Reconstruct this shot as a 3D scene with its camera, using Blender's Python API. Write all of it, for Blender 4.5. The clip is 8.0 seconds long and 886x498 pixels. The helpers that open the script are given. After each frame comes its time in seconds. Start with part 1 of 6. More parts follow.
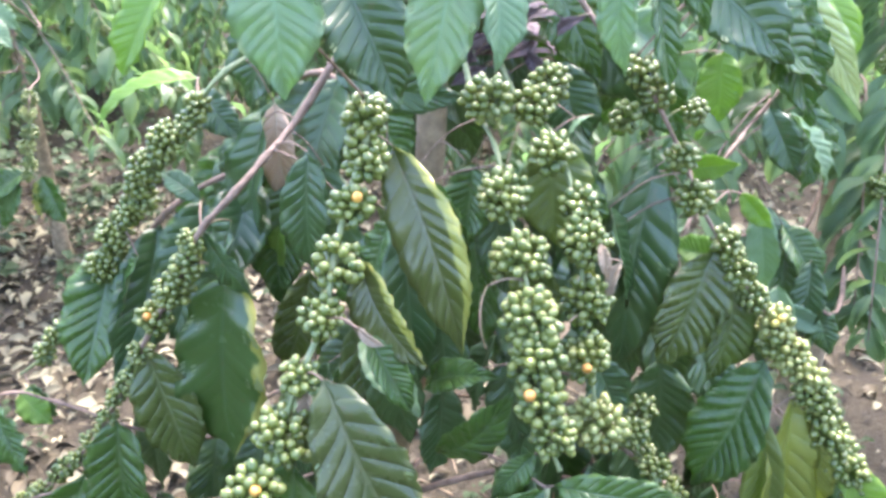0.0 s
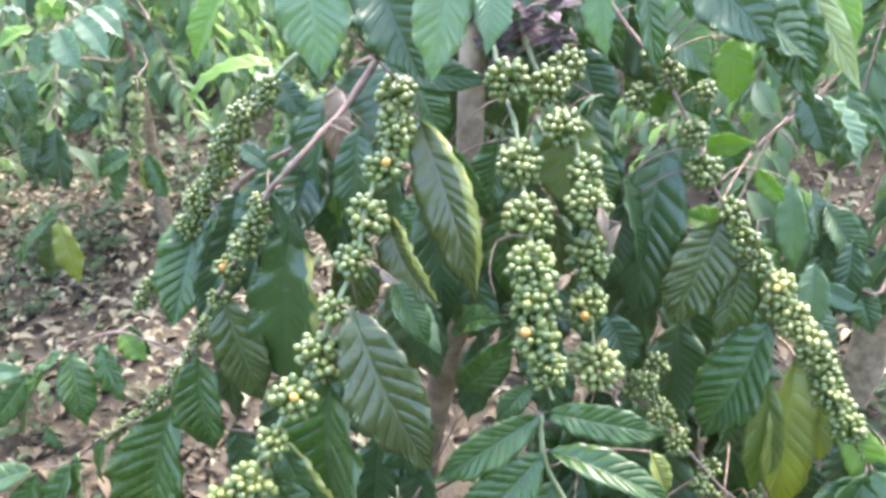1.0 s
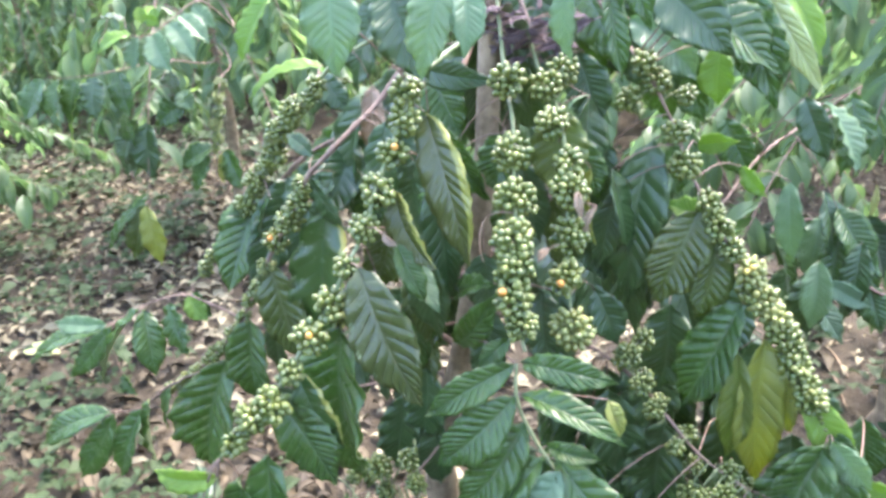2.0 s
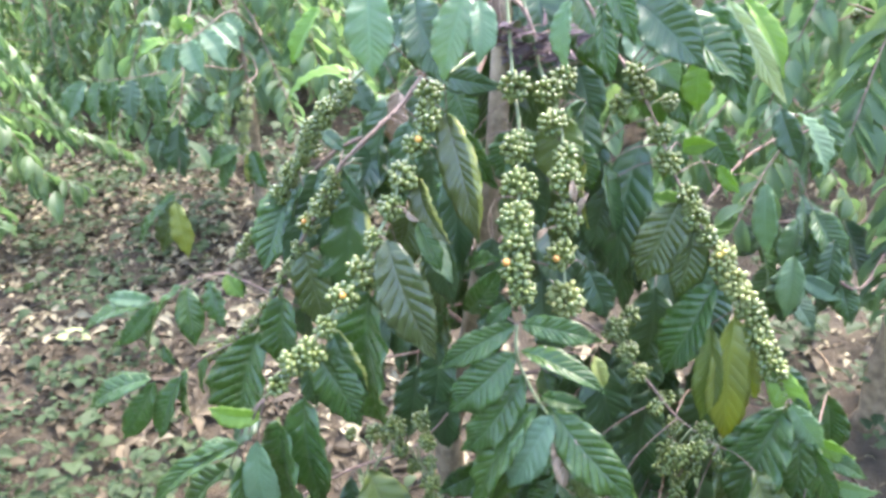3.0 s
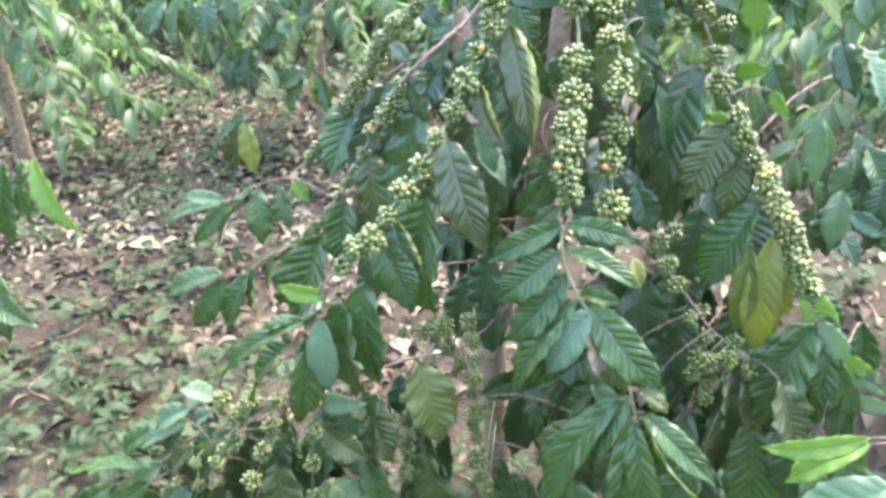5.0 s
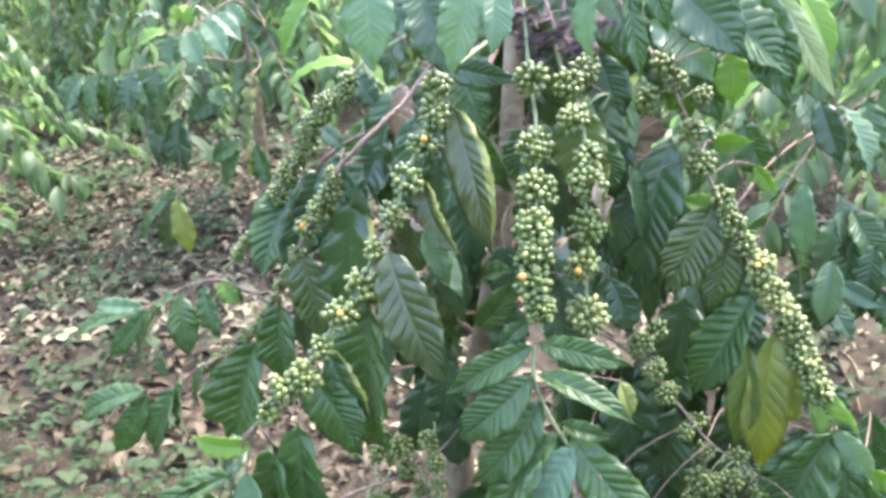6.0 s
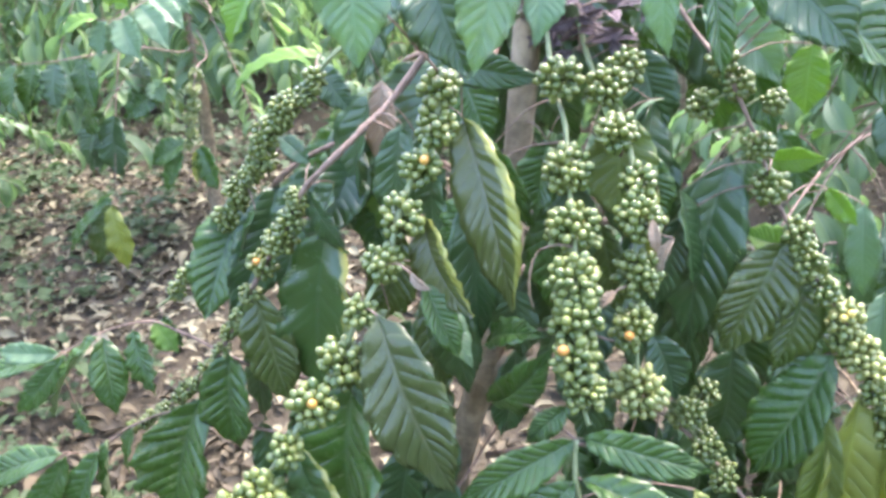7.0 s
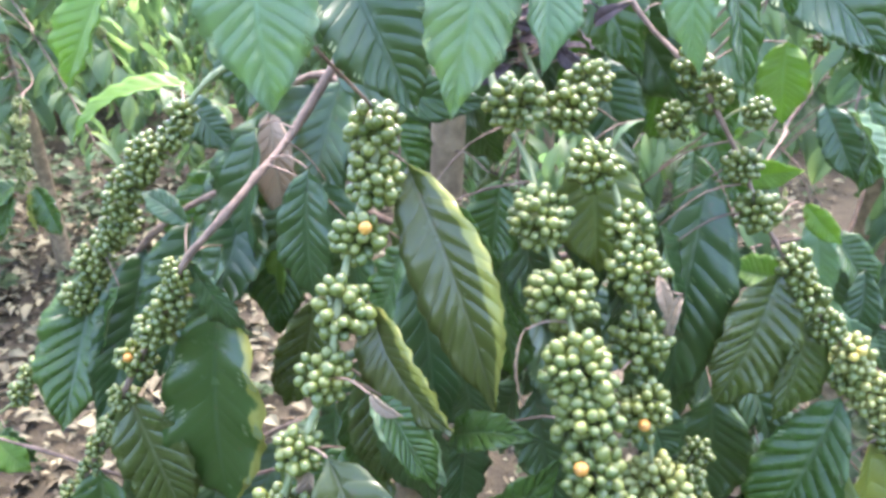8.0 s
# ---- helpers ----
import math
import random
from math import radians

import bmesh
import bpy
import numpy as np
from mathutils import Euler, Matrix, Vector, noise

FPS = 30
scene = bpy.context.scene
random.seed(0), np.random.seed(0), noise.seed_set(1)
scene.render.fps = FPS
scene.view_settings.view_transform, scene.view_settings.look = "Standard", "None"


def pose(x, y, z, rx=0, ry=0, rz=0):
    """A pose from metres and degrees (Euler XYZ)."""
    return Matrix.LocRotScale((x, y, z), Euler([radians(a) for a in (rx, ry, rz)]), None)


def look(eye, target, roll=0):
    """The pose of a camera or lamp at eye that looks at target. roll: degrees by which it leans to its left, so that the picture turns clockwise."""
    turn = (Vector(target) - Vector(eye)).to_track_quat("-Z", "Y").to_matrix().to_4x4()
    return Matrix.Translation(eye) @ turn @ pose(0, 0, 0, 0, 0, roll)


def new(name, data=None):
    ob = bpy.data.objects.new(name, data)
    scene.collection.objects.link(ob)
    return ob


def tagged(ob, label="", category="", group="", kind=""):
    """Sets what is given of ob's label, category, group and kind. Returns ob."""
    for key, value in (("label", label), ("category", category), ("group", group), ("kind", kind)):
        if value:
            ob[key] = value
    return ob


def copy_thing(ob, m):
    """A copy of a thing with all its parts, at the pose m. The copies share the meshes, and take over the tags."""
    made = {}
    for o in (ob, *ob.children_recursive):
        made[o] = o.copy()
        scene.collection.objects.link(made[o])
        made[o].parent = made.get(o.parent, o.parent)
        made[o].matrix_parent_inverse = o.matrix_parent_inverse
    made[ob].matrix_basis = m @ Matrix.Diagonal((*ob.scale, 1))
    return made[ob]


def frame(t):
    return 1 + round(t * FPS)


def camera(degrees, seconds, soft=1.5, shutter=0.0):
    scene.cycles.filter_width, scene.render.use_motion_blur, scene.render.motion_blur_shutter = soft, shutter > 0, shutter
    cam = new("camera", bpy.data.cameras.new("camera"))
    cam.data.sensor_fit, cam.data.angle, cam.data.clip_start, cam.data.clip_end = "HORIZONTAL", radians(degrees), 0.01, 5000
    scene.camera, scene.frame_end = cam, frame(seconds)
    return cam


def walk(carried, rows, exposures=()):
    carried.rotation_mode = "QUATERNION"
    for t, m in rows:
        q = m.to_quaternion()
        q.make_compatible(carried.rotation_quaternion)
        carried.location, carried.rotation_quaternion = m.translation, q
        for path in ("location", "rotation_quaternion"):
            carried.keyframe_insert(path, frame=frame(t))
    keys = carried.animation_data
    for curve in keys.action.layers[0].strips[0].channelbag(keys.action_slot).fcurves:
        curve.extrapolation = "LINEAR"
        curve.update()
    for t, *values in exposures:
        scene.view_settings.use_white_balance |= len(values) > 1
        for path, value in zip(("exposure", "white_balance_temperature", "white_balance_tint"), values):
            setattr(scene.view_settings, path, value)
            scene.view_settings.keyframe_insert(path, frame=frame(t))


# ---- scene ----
cam = camera(60.4, 8.0, soft=3.3)
PATH = [
    (0, (0.063, -0.05, 1.417), (-0.06, 1.77, 0.598), -0.9),
    (0.5, (0.083, -0.11, 1.404), (-0.116, 1.697, 0.569), -1.4),
    (1, (0.142, -0.153, 1.434), (-0.215, 1.626, 0.593), -2.6),
    (1.5, (0.22, -0.217, 1.436), (-0.278, 1.548, 0.639), -3.8),
    (1.7, (0.241, -0.242, 1.444), (-0.295, 1.504, 0.632), -3.8),
    (2.8, (0.285, -0.379, 1.465), (-0.284, 1.36, 0.661), -2.1),
    (3, (0.3, -0.426, 1.473), (-0.282, 1.32, 0.688), -2.0),
    (3.5, (0.334, -0.486, 1.463), (-0.354, 1.198, 0.63), -3.6),
    (4, (0.336, -0.535, 1.456), (-0.358, 1.121, 0.576), -0.9),
    (4.5, (0.331, -0.541, 1.44), (-0.415, 1.051, 0.487), -1.1),
    (5, (0.333, -0.524, 1.447), (-0.362, 1.117, 0.538), -0.6),
    (5.2, (0.336, -0.5, 1.46), (-0.304, 1.196, 0.618), -1.0),
    (6.3, (0.235, -0.262, 1.45), (-0.371, 1.465, 0.645), -2.5),
    (6.5, (0.215, -0.225, 1.442), (-0.356, 1.494, 0.596), -1.3),
    (7, (0.146, -0.11, 1.415), (-0.342, 1.646, 0.59), -1.2),
    (7.5, (0.057, 0.006, 1.404), (-0.201, 1.804, 0.568), -1.9),
    (8, (0.044, 0.06, 1.399), (-0.102, 1.875, 0.572), -2.2),
]
walk(cam, [(t, look(eye, target, roll)) for t, eye, target, roll in PATH], exposures=[(0.0, 3.79, 6500, 21), (0.5, 3.72, 6500, 21), (1.5, 3.77, 6500, 21), (3.0, 3.74, 6500, 21), (5.0, 3.88, 6500, 21), (6.5, 3.65, 6500, 21), (7.0, 3.73, 6500, 21), (8.0, 3.71, 6500, 21)])

# ---- world, sun ----
world = bpy.data.worlds.new("overcast_sky")
scene.world = world
world.use_nodes = True
wn = world.node_tree
sky = wn.nodes.new("ShaderNodeTexSky")
sky.sky_type, sky.sun_disc = "NISHITA", False
sky.sun_elevation, sky.sun_rotation = radians(61), radians(17)
sky.air_density, sky.dust_density = 0.9, 2.0
wn.links.new(sky.outputs[0], wn.nodes["Background"].inputs[0])
wn.nodes["Background"].inputs[1].default_value = 0.15
sun = new("sun", bpy.data.lights.new("sun", "SUN"))
sun.data.energy, sun.data.angle, sun.data.color = 1.0, radians(36), (1.0, 0.97, 0.9)
sun.matrix_world = look((0.8, 2.6, 5.2), (0, 0, 0.2))

# ---- materials ----
def nodes_of(name):
    m = bpy.data.materials.new(name)
    m.use_nodes = True
    return m, m.node_tree, m.node_tree.nodes["Principled BSDF"]


def maths(nt, op, a, b=None, c=None):
    n = nt.nodes.new("ShaderNodeMath")
    n.operation = op
    for i, v in enumerate((a, b, c)):
        if v is None:
            continue
        if isinstance(v, (int, float)):
            n.inputs[i].default_value = v
        else:
            nt.links.new(v, n.inputs[i])
    return n.outputs[0]


def mixed(nt, factor, a, b):
    n = nt.nodes.new("ShaderNodeMix")
    n.data_type = "RGBA"
    for i, v in ((0, factor), (6, a), (7, b)):
        if isinstance(v, (int, float)):
            n.inputs[i].default_value = v
        elif isinstance(v, tuple):
            n.inputs[i].default_value = (*v, 1)
        else:
            nt.links.new(v, n.inputs[i])
    return n.outputs[2]


def noise_node(nt, scale, detail=3.0, rough=0.6, coord="Object"):
    tc = nt.nodes.new("ShaderNodeTexCoord")
    n = nt.nodes.new("ShaderNodeTexNoise")
    n.inputs["Scale"].default_value, n.inputs["Detail"].default_value, n.inputs["Roughness"].default_value = scale, detail, rough
    nt.links.new(tc.outputs[coord], n.inputs["Vector"])
    return n.outputs["Fac"]


def steps(nt, value, low, high):
    n = nt.nodes.new("ShaderNodeMapRange")
    n.interpolation_type = "SMOOTHSTEP"
    n.inputs[1].default_value, n.inputs[2].default_value = low, high
    nt.links.new(value, n.inputs[0])
    return n.outputs[0]


def bump(nt, bsdf, height, strength, distance):
    b = nt.nodes.new("ShaderNodeBump")
    b.inputs["Strength"].default_value, b.inputs["Distance"].default_value = strength, distance
    nt.links.new(height, b.inputs["Height"])
    nt.links.new(b.outputs[0], bsdf.inputs["Normal"])


VEINS, SHEAR = 13, 0.3


def leaf_material(name, colour, vein, glow, rough=0.24, through_light=0.36, edge=None, spots=0.25, islands=False, gloss=0.6, quilt=1.0, margin=0.87):
    """A leaf blade: veins along its own length and breadth, mottling, spots, gloss, and light that passes through."""
    m, nt, bsdf = nodes_of(name)
    uv = nt.nodes.new("ShaderNodeUVMap")
    sep = nt.nodes.new("ShaderNodeSeparateXYZ")
    nt.links.new(uv.outputs[0], sep.inputs[0])
    u, v = sep.outputs[0], sep.outputs[1]
    side = maths(nt, "ABSOLUTE", maths(nt, "MULTIPLY_ADD", v, 2.0, -1.0))
    phase = maths(nt, "FRACT", maths(nt, "MULTIPLY", u, float(VEINS)))
    away = maths(nt, "MINIMUM", phase, maths(nt, "SUBTRACT", 1.0, phase))
    line = maths(nt, "SUBTRACT", 1.0, steps(nt, away, 0.03, 0.12))
    rib = maths(nt, "SUBTRACT", 1.0, steps(nt, side, 0.025, 0.075))
    marks = maths(nt, "MAXIMUM", maths(nt, "MULTIPLY", line, 0.3), maths(nt, "MULTIPLY", rib, 0.7))
    info = nt.nodes.new("ShaderNodeNewGeometry" if islands else "ShaderNodeObjectInfo")
    chance = info.outputs["Random Per Island" if islands else "Random"]
    blotch = noise_node(nt, 22.0, 4.0)
    other = tuple(min(1.0, c * k) for c, k in zip(colour, (1.75, 1.35, 1.1)))
    base = mixed(nt, maths(nt, "MULTIPLY", maths(nt, "ADD", blotch, chance), 0.42), colour, other)
    base = mixed(nt, marks, base, vein)
    if edge:
        ragged = maths(nt, "ADD", v, maths(nt, "MULTIPLY_ADD", noise_node(nt, 30.0), 0.3, -0.15))
        base = mixed(nt, maths(nt, "MULTIPLY", steps(nt, ragged, margin, margin + 0.05), 0.9), base, edge)
    if spots:
        base = mixed(nt, maths(nt, "MULTIPLY", steps(nt, noise_node(nt, 75.0, 2.0), 0.66, 0.74), spots), base, (0.13, 0.075, 0.03))
    nt.links.new(base, bsdf.inputs["Base Color"])
    nt.links.new(maths(nt, "MULTIPLY_ADD", noise_node(nt, 40.0), 0.2, rough - 0.1), bsdf.inputs["Roughness"])
    bsdf.inputs["Specular IOR Level"].default_value = gloss
    # the blade stands up between its sunken side veins, with steep shoulders beside each vein
    swell = maths(nt, "SUBTRACT", 1.0, maths(nt, "POWER", maths(nt, "ABSOLUTE", maths(nt, "MULTIPLY_ADD", phase, 2.0, -1.0)), 5.0))
    swell = maths(nt, "MULTIPLY", swell, maths(nt, "MULTIPLY_ADD", noise_node(nt, 14.0, 2.0), 1.6 * quilt, -0.2 * quilt))
    relief_ = maths(nt, "ADD", maths(nt, "MULTIPLY", noise_node(nt, 180.0, 2.0), 0.16), maths(nt, "MULTIPLY", rib, -0.4))
    bump(nt, bsdf, maths(nt, "ADD", relief_, maths(nt, "MULTIPLY", swell, steps(nt, side, 0.03, 0.2))), 0.9, 0.0021)
    tr = nt.nodes.new("ShaderNodeBsdfTranslucent")
    nt.links.new(mixed(nt, 0.5, base, glow), tr.inputs[0])
    mx = nt.nodes.new("ShaderNodeMixShader")
    mx.inputs[0].default_value = through_light
    nt.links.new(bsdf.outputs[0], mx.inputs[1])
    nt.links.new(tr.outputs[0], mx.inputs[2])
    nt.links.new(mx.outputs[0], nt.nodes["Material Output"].inputs[0])
    return m


def plain_material(name, a, b, scale, rough, height=0.002, islands=False, per_object=False, coat=0.0, fine=None):
    """Two tones mixed by a noise of the given scale, with relief."""
    m, nt, bsdf = nodes_of(name)
    f = noise_node(nt, scale, 5.0)
    if islands or per_object:
        info = nt.nodes.new("ShaderNodeNewGeometry" if islands else "ShaderNodeObjectInfo")
        chance = info.outputs["Random Per Island" if islands else "Random"]
        f = maths(nt, "MULTIPLY_ADD", chance, 0.75, maths(nt, "MULTIPLY_ADD", f, 0.6, -0.18))
    else:
        f = steps(nt, f, 0.3, 0.7)
    nt.links.new(mixed(nt, f, a, b), bsdf.inputs["Base Color"])
    bsdf.inputs["Roughness"].default_value = rough
    bsdf.inputs["Coat Weight"].default_value = coat
    bump(nt, bsdf, noise_node(nt, fine or scale * 5, 4.0), 0.5, height)
    return m


LEAF = {
    "green": leaf_material("leaf_green", (0.042, 0.098, 0.022), (0.11, 0.17, 0.08), (0.16, 0.34, 0.06), 0.27),
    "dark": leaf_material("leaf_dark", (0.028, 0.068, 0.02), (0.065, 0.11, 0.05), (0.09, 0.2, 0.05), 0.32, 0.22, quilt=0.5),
    # pale young leaves, with sky sheen and haze put into their colour
    "fresh": leaf_material("leaf_pale_sheen", (0.15, 0.255, 0.155), (0.25, 0.37, 0.24), (0.52, 0.76, 0.43), 0.27, 0.62, spots=0.1, quilt=0.5),
    "light": leaf_material("leaf_light", (0.15, 0.29, 0.05), (0.26, 0.40, 0.11), (0.44, 0.68, 0.10), 0.38, 0.58, spots=0.15, quilt=0.5),
    # whitish: own tone of the pale dry leaves, painted sky glint in the crown
    "bright": leaf_material("leaf_whitish_glint", (0.36, 0.44, 0.20), (0.6, 0.62, 0.4), (0.6, 0.7, 0.25), 0.25, 0.35, spots=0.1),
    "olive": leaf_material("leaf_olive", (0.056, 0.09, 0.024), (0.14, 0.17, 0.08), (0.2, 0.3, 0.05), 0.27),
    "bronze": leaf_material("leaf_bronze", (0.054, 0.08, 0.026), (0.13, 0.145, 0.07), (0.17, 0.23, 0.05), 0.25),
    "yellow": leaf_material("leaf_yellow", (0.165, 0.215, 0.042), (0.25, 0.29, 0.07), (0.42, 0.5, 0.06), 0.42, 0.4),
    "lime": leaf_material("leaf_yellowish_green", (0.098, 0.148, 0.034), (0.17, 0.22, 0.07), (0.3, 0.42, 0.06), 0.36, 0.4, quilt=0.7),
    "withered": leaf_material("leaf_withered", (0.06, 0.042, 0.046), (0.10, 0.075, 0.075), (0.12, 0.07, 0.06), 0.6, 0.1),
    "dry": leaf_material("leaf_dry", (0.26, 0.215, 0.15), (0.36, 0.30, 0.2), (0.4, 0.3, 0.14), 0.6, 0.25),
}
EDGED = {k: leaf_material("leaf_%s_yellow_margin" % k, c, v, g, edge=(0.34, 0.34, 0.08), margin=0.8 if k == "bronze" else 0.85, quilt=0.45 if k == "bronze" else 0.25) for k, c, v, g in (
    ("bronze", (0.052, 0.076, 0.022), (0.13, 0.14, 0.07), (0.17, 0.23, 0.05)),
    ("green", (0.036, 0.084, 0.022), (0.06, 0.11, 0.04), (0.13, 0.27, 0.05)))}
UNDER = leaf_material("leaf_underside", (0.11, 0.17, 0.08), (0.2, 0.27, 0.14), (0.2, 0.38, 0.08), 0.55, 0.3)
# foliage of the neighbours, greyed and lightened in colour to stand for haze
HAZED_FAR_LEAF = leaf_material("hazed_neighbour_leaf", (0.068, 0.128, 0.054), (0.11, 0.17, 0.09), (0.2, 0.38, 0.11), 0.42, 0.42, spots=0, islands=True, gloss=0.45, quilt=0.4)
HAZED_FAR_LIGHT = leaf_material("hazed_neighbour_leaf_light", (0.115, 0.195, 0.075), (0.16, 0.24, 0.11), (0.27, 0.44, 0.12), 0.42, 0.48, spots=0, islands=True, gloss=0.45, quilt=0.4)
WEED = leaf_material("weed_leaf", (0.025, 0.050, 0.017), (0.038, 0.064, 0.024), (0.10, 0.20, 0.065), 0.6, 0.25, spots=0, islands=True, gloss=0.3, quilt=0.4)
BARK = plain_material("bark", (0.155, 0.108, 0.062), (0.34, 0.255, 0.155), 38.0, 0.85, 0.003)
TWIG = plain_material("brown_twig", (0.11, 0.07, 0.045), (0.23, 0.155, 0.11), 70.0, 0.75, 0.0015)
SHOOT = plain_material("green_shoot", (0.10, 0.14, 0.05), (0.19, 0.21, 0.09), 60.0, 0.5, 0.001)
BERRY = {
    "berry": plain_material("green_berry", (0.050, 0.084, 0.018), (0.15, 0.172, 0.036), 60.0, 0.25, 0.0004, per_object=True, coat=0.08),
    "berry_pale": plain_material("pale_berry", (0.11, 0.15, 0.04), (0.25, 0.25, 0.07), 60.0, 0.27, 0.0004, per_object=True, coat=0.08),
    "joined": plain_material("green_berries", (0.050, 0.084, 0.018), (0.145, 0.166, 0.036), 60.0, 0.25, 0.0004, islands=True, coat=0.08),
    "joined_pale": plain_material("pale_berries", (0.11, 0.15, 0.04), (0.25, 0.25, 0.07), 60.0, 0.27, 0.0004, islands=True, coat=0.08),
    "turning": plain_material("turning_berry", (0.42, 0.36, 0.08), (0.55, 0.42, 0.10), 60.0, 0.35, 0.0004, per_object=True, coat=0.08),
    "ripe": plain_material("ripe_berry", (0.46, 0.20, 0.04), (0.58, 0.31, 0.06), 60.0, 0.32, 0.0004, per_object=True, coat=0.08),
}
CALYX = plain_material("berry_tip", (0.10, 0.09, 0.04), (0.18, 0.15, 0.07), 200.0, 0.8, 0.0003)
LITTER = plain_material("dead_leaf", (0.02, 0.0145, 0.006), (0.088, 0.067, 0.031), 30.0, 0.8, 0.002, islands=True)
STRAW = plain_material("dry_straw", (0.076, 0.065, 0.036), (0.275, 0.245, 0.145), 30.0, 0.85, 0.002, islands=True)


def ground_material():
    m, nt, bsdf = nodes_of("red_brown_soil")
    large, small, grit = noise_node(nt, 1.3, 4.0), noise_node(nt, 14.0, 6.0), noise_node(nt, 90.0, 4.0)
    c = mixed(nt, steps(nt, small, 0.3, 0.7), (0.022, 0.0155, 0.006), (0.047, 0.035, 0.015))
    c = mixed(nt, maths(nt, "MULTIPLY", steps(nt, large, 0.45, 0.65), 0.5), c, (0.056, 0.044, 0.023))
    c = mixed(nt, maths(nt, "MULTIPLY", steps(nt, grit, 0.55, 0.75), 0.5), c, (0.076, 0.063, 0.036))
    nt.links.new(c, bsdf.inputs["Base Color"])
    bsdf.inputs["Roughness"].default_value = 0.95
    bump(nt, bsdf, maths(nt, "ADD", small, grit), 0.9, 0.02)
    return m


SOIL = ground_material()

# ---- mesh helpers ----
def mesh_from(name, verts, faces, mats, index=None, uv=None, smooth=True):
    """A mesh from arrays; uv holds one pair a vertex."""
    me = bpy.data.meshes.new(name)
    me.from_pydata([tuple(v) for v in verts], [], [tuple(f) for f in faces])
    for m in mats:
        me.materials.append(m)
    if smooth:
        me.polygons.foreach_set("use_smooth", [True] * len(me.polygons))
    if index is not None:
        me.polygons.foreach_set("material_index", index)
    if uv is not None:
        loops = np.empty(len(me.loops), dtype=np.int32)
        me.loops.foreach_get("vertex_index", loops)
        layer = me.uv_layers.new(name="UVMap")
        layer.data.foreach_set("uv", np.asarray(uv)[loops].astype(np.float32).ravel())
    me.update()
    return me


def under(ob, parent):
    """Parents ob, keeping it where it stands; every parent here is placed by location alone."""
    ob.parent = parent
    ob.matrix_parent_inverse = Matrix.Translation(-WHERE[parent.name])
    WHERE[ob.name] = Vector((0, 0, 0))
    return ob


WHERE = {}
LINES = {}


def thing(name, place, label, category, group="", kind=""):
    ob = new(name)
    ob.empty_display_size = 0.1
    ob.location = place
    WHERE[ob.name] = Vector(place)
    return tagged(ob, label, category, group, kind)


def tube_arrays(points, r0, r1, sides=8, knots=0.0, per=5, seed=0):
    """A tapering tube along a smooth line through the points; knots swell it where leaves have sat."""
    rng = np.random.default_rng(seed)
    P = np.array(points, float)
    n = len(P)
    line = []
    for i in range(n - 1):
        a, b, c, d = P[max(i - 1, 0)], P[i], P[i + 1], P[min(i + 2, n - 1)]
        for s in np.linspace(0, 1, per, endpoint=False):
            line.append(0.5 * (2 * b + (c - a) * s + (2 * a - 5 * b + 4 * c - d) * s * s + (3 * b - a - 3 * c + d) * s ** 3))
    line.append(P[-1])
    line = np.array(line)
    k = len(line)
    tang = np.gradient(line, axis=0)
    tang /= np.linalg.norm(tang, axis=1)[:, None] + 1e-9
    ref = np.array((0.31, 0.52, 0.79)) if abs(tang[:, 2]).mean() < 0.9 else np.array((1.0, 0.2, 0.1))
    n1 = np.cross(tang, ref)
    n1 /= np.linalg.norm(n1, axis=1)[:, None] + 1e-9
    n2 = np.cross(tang, n1)
    rad = np.linspace(r0, r1, k) * (1 + knots * (np.arange(k) % per == 0)) * (1 + 0.08 * rng.standard_normal(k) * (knots > 0))
    ang = np.linspace(0, 2 * math.pi, sides, endpoint=False)
    ring = line[:, None] + rad[:, None, None] * (np.cos(ang)[None, :, None] * n1[:, None] + np.sin(ang)[None, :, None] * n2[:, None])
    verts = ring.reshape(-1, 3)
    faces = [(i * sides + j, i * sides + (j + 1) % sides, (i + 1) * sides + (j + 1) % sides, (i + 1) * sides + j) for i in range(k - 1) for j in range(sides)]
    faces += [tuple(range(sides))[::-1], tuple((k - 1) * sides + j for j in range(sides))]
    return verts, faces


def tube(name, points, r0, r1, material, parent, label="", **more):
    verts, faces = tube_arrays(points, r0, r1, **more)
    ob = under(new(name, mesh_from(name, verts, faces, [material])), parent)
    P = np.array(points, float)
    dense = np.concatenate([P[:-1] + (P[1:] - P[:-1]) * s for s in np.linspace(0, 1, 12)])
    LINES.setdefault((parent if parent.parent is None else parent.parent).name, []).append(dense)
    return tagged(ob, label)


def stalk_to(parent, place, thick):
    """A thin stalk from the nearest wood of the same tree to a place; None where it already touches."""
    root = parent
    while root.parent:
        root = root.parent
    wood = np.concatenate(LINES[root.name])
    p = np.array(place, float)
    gap = np.linalg.norm(wood - p, axis=1) + np.where(wood[:, 2] < p[2] - 0.02, 0.04, 0.0)
    q = wood[gap.argmin()]
    far_ = float(np.linalg.norm(q - p))
    if far_ < 0.004:
        return None
    mid = (p + q) / 2 + np.array((0, 0, 0.12 * far_))
    return tube_arrays([q, mid, p], thick * (1 + 4 * far_), thick, sides=5, per=3)


def branch(parent, points, r0, r1, label=""):
    return tube("branch", points, r0, r1, SHOOT if "green" in label else TWIG, parent, label, knots=0.35, seed=len(points))


COUNT = {"leaf": 0, "cluster": 0}


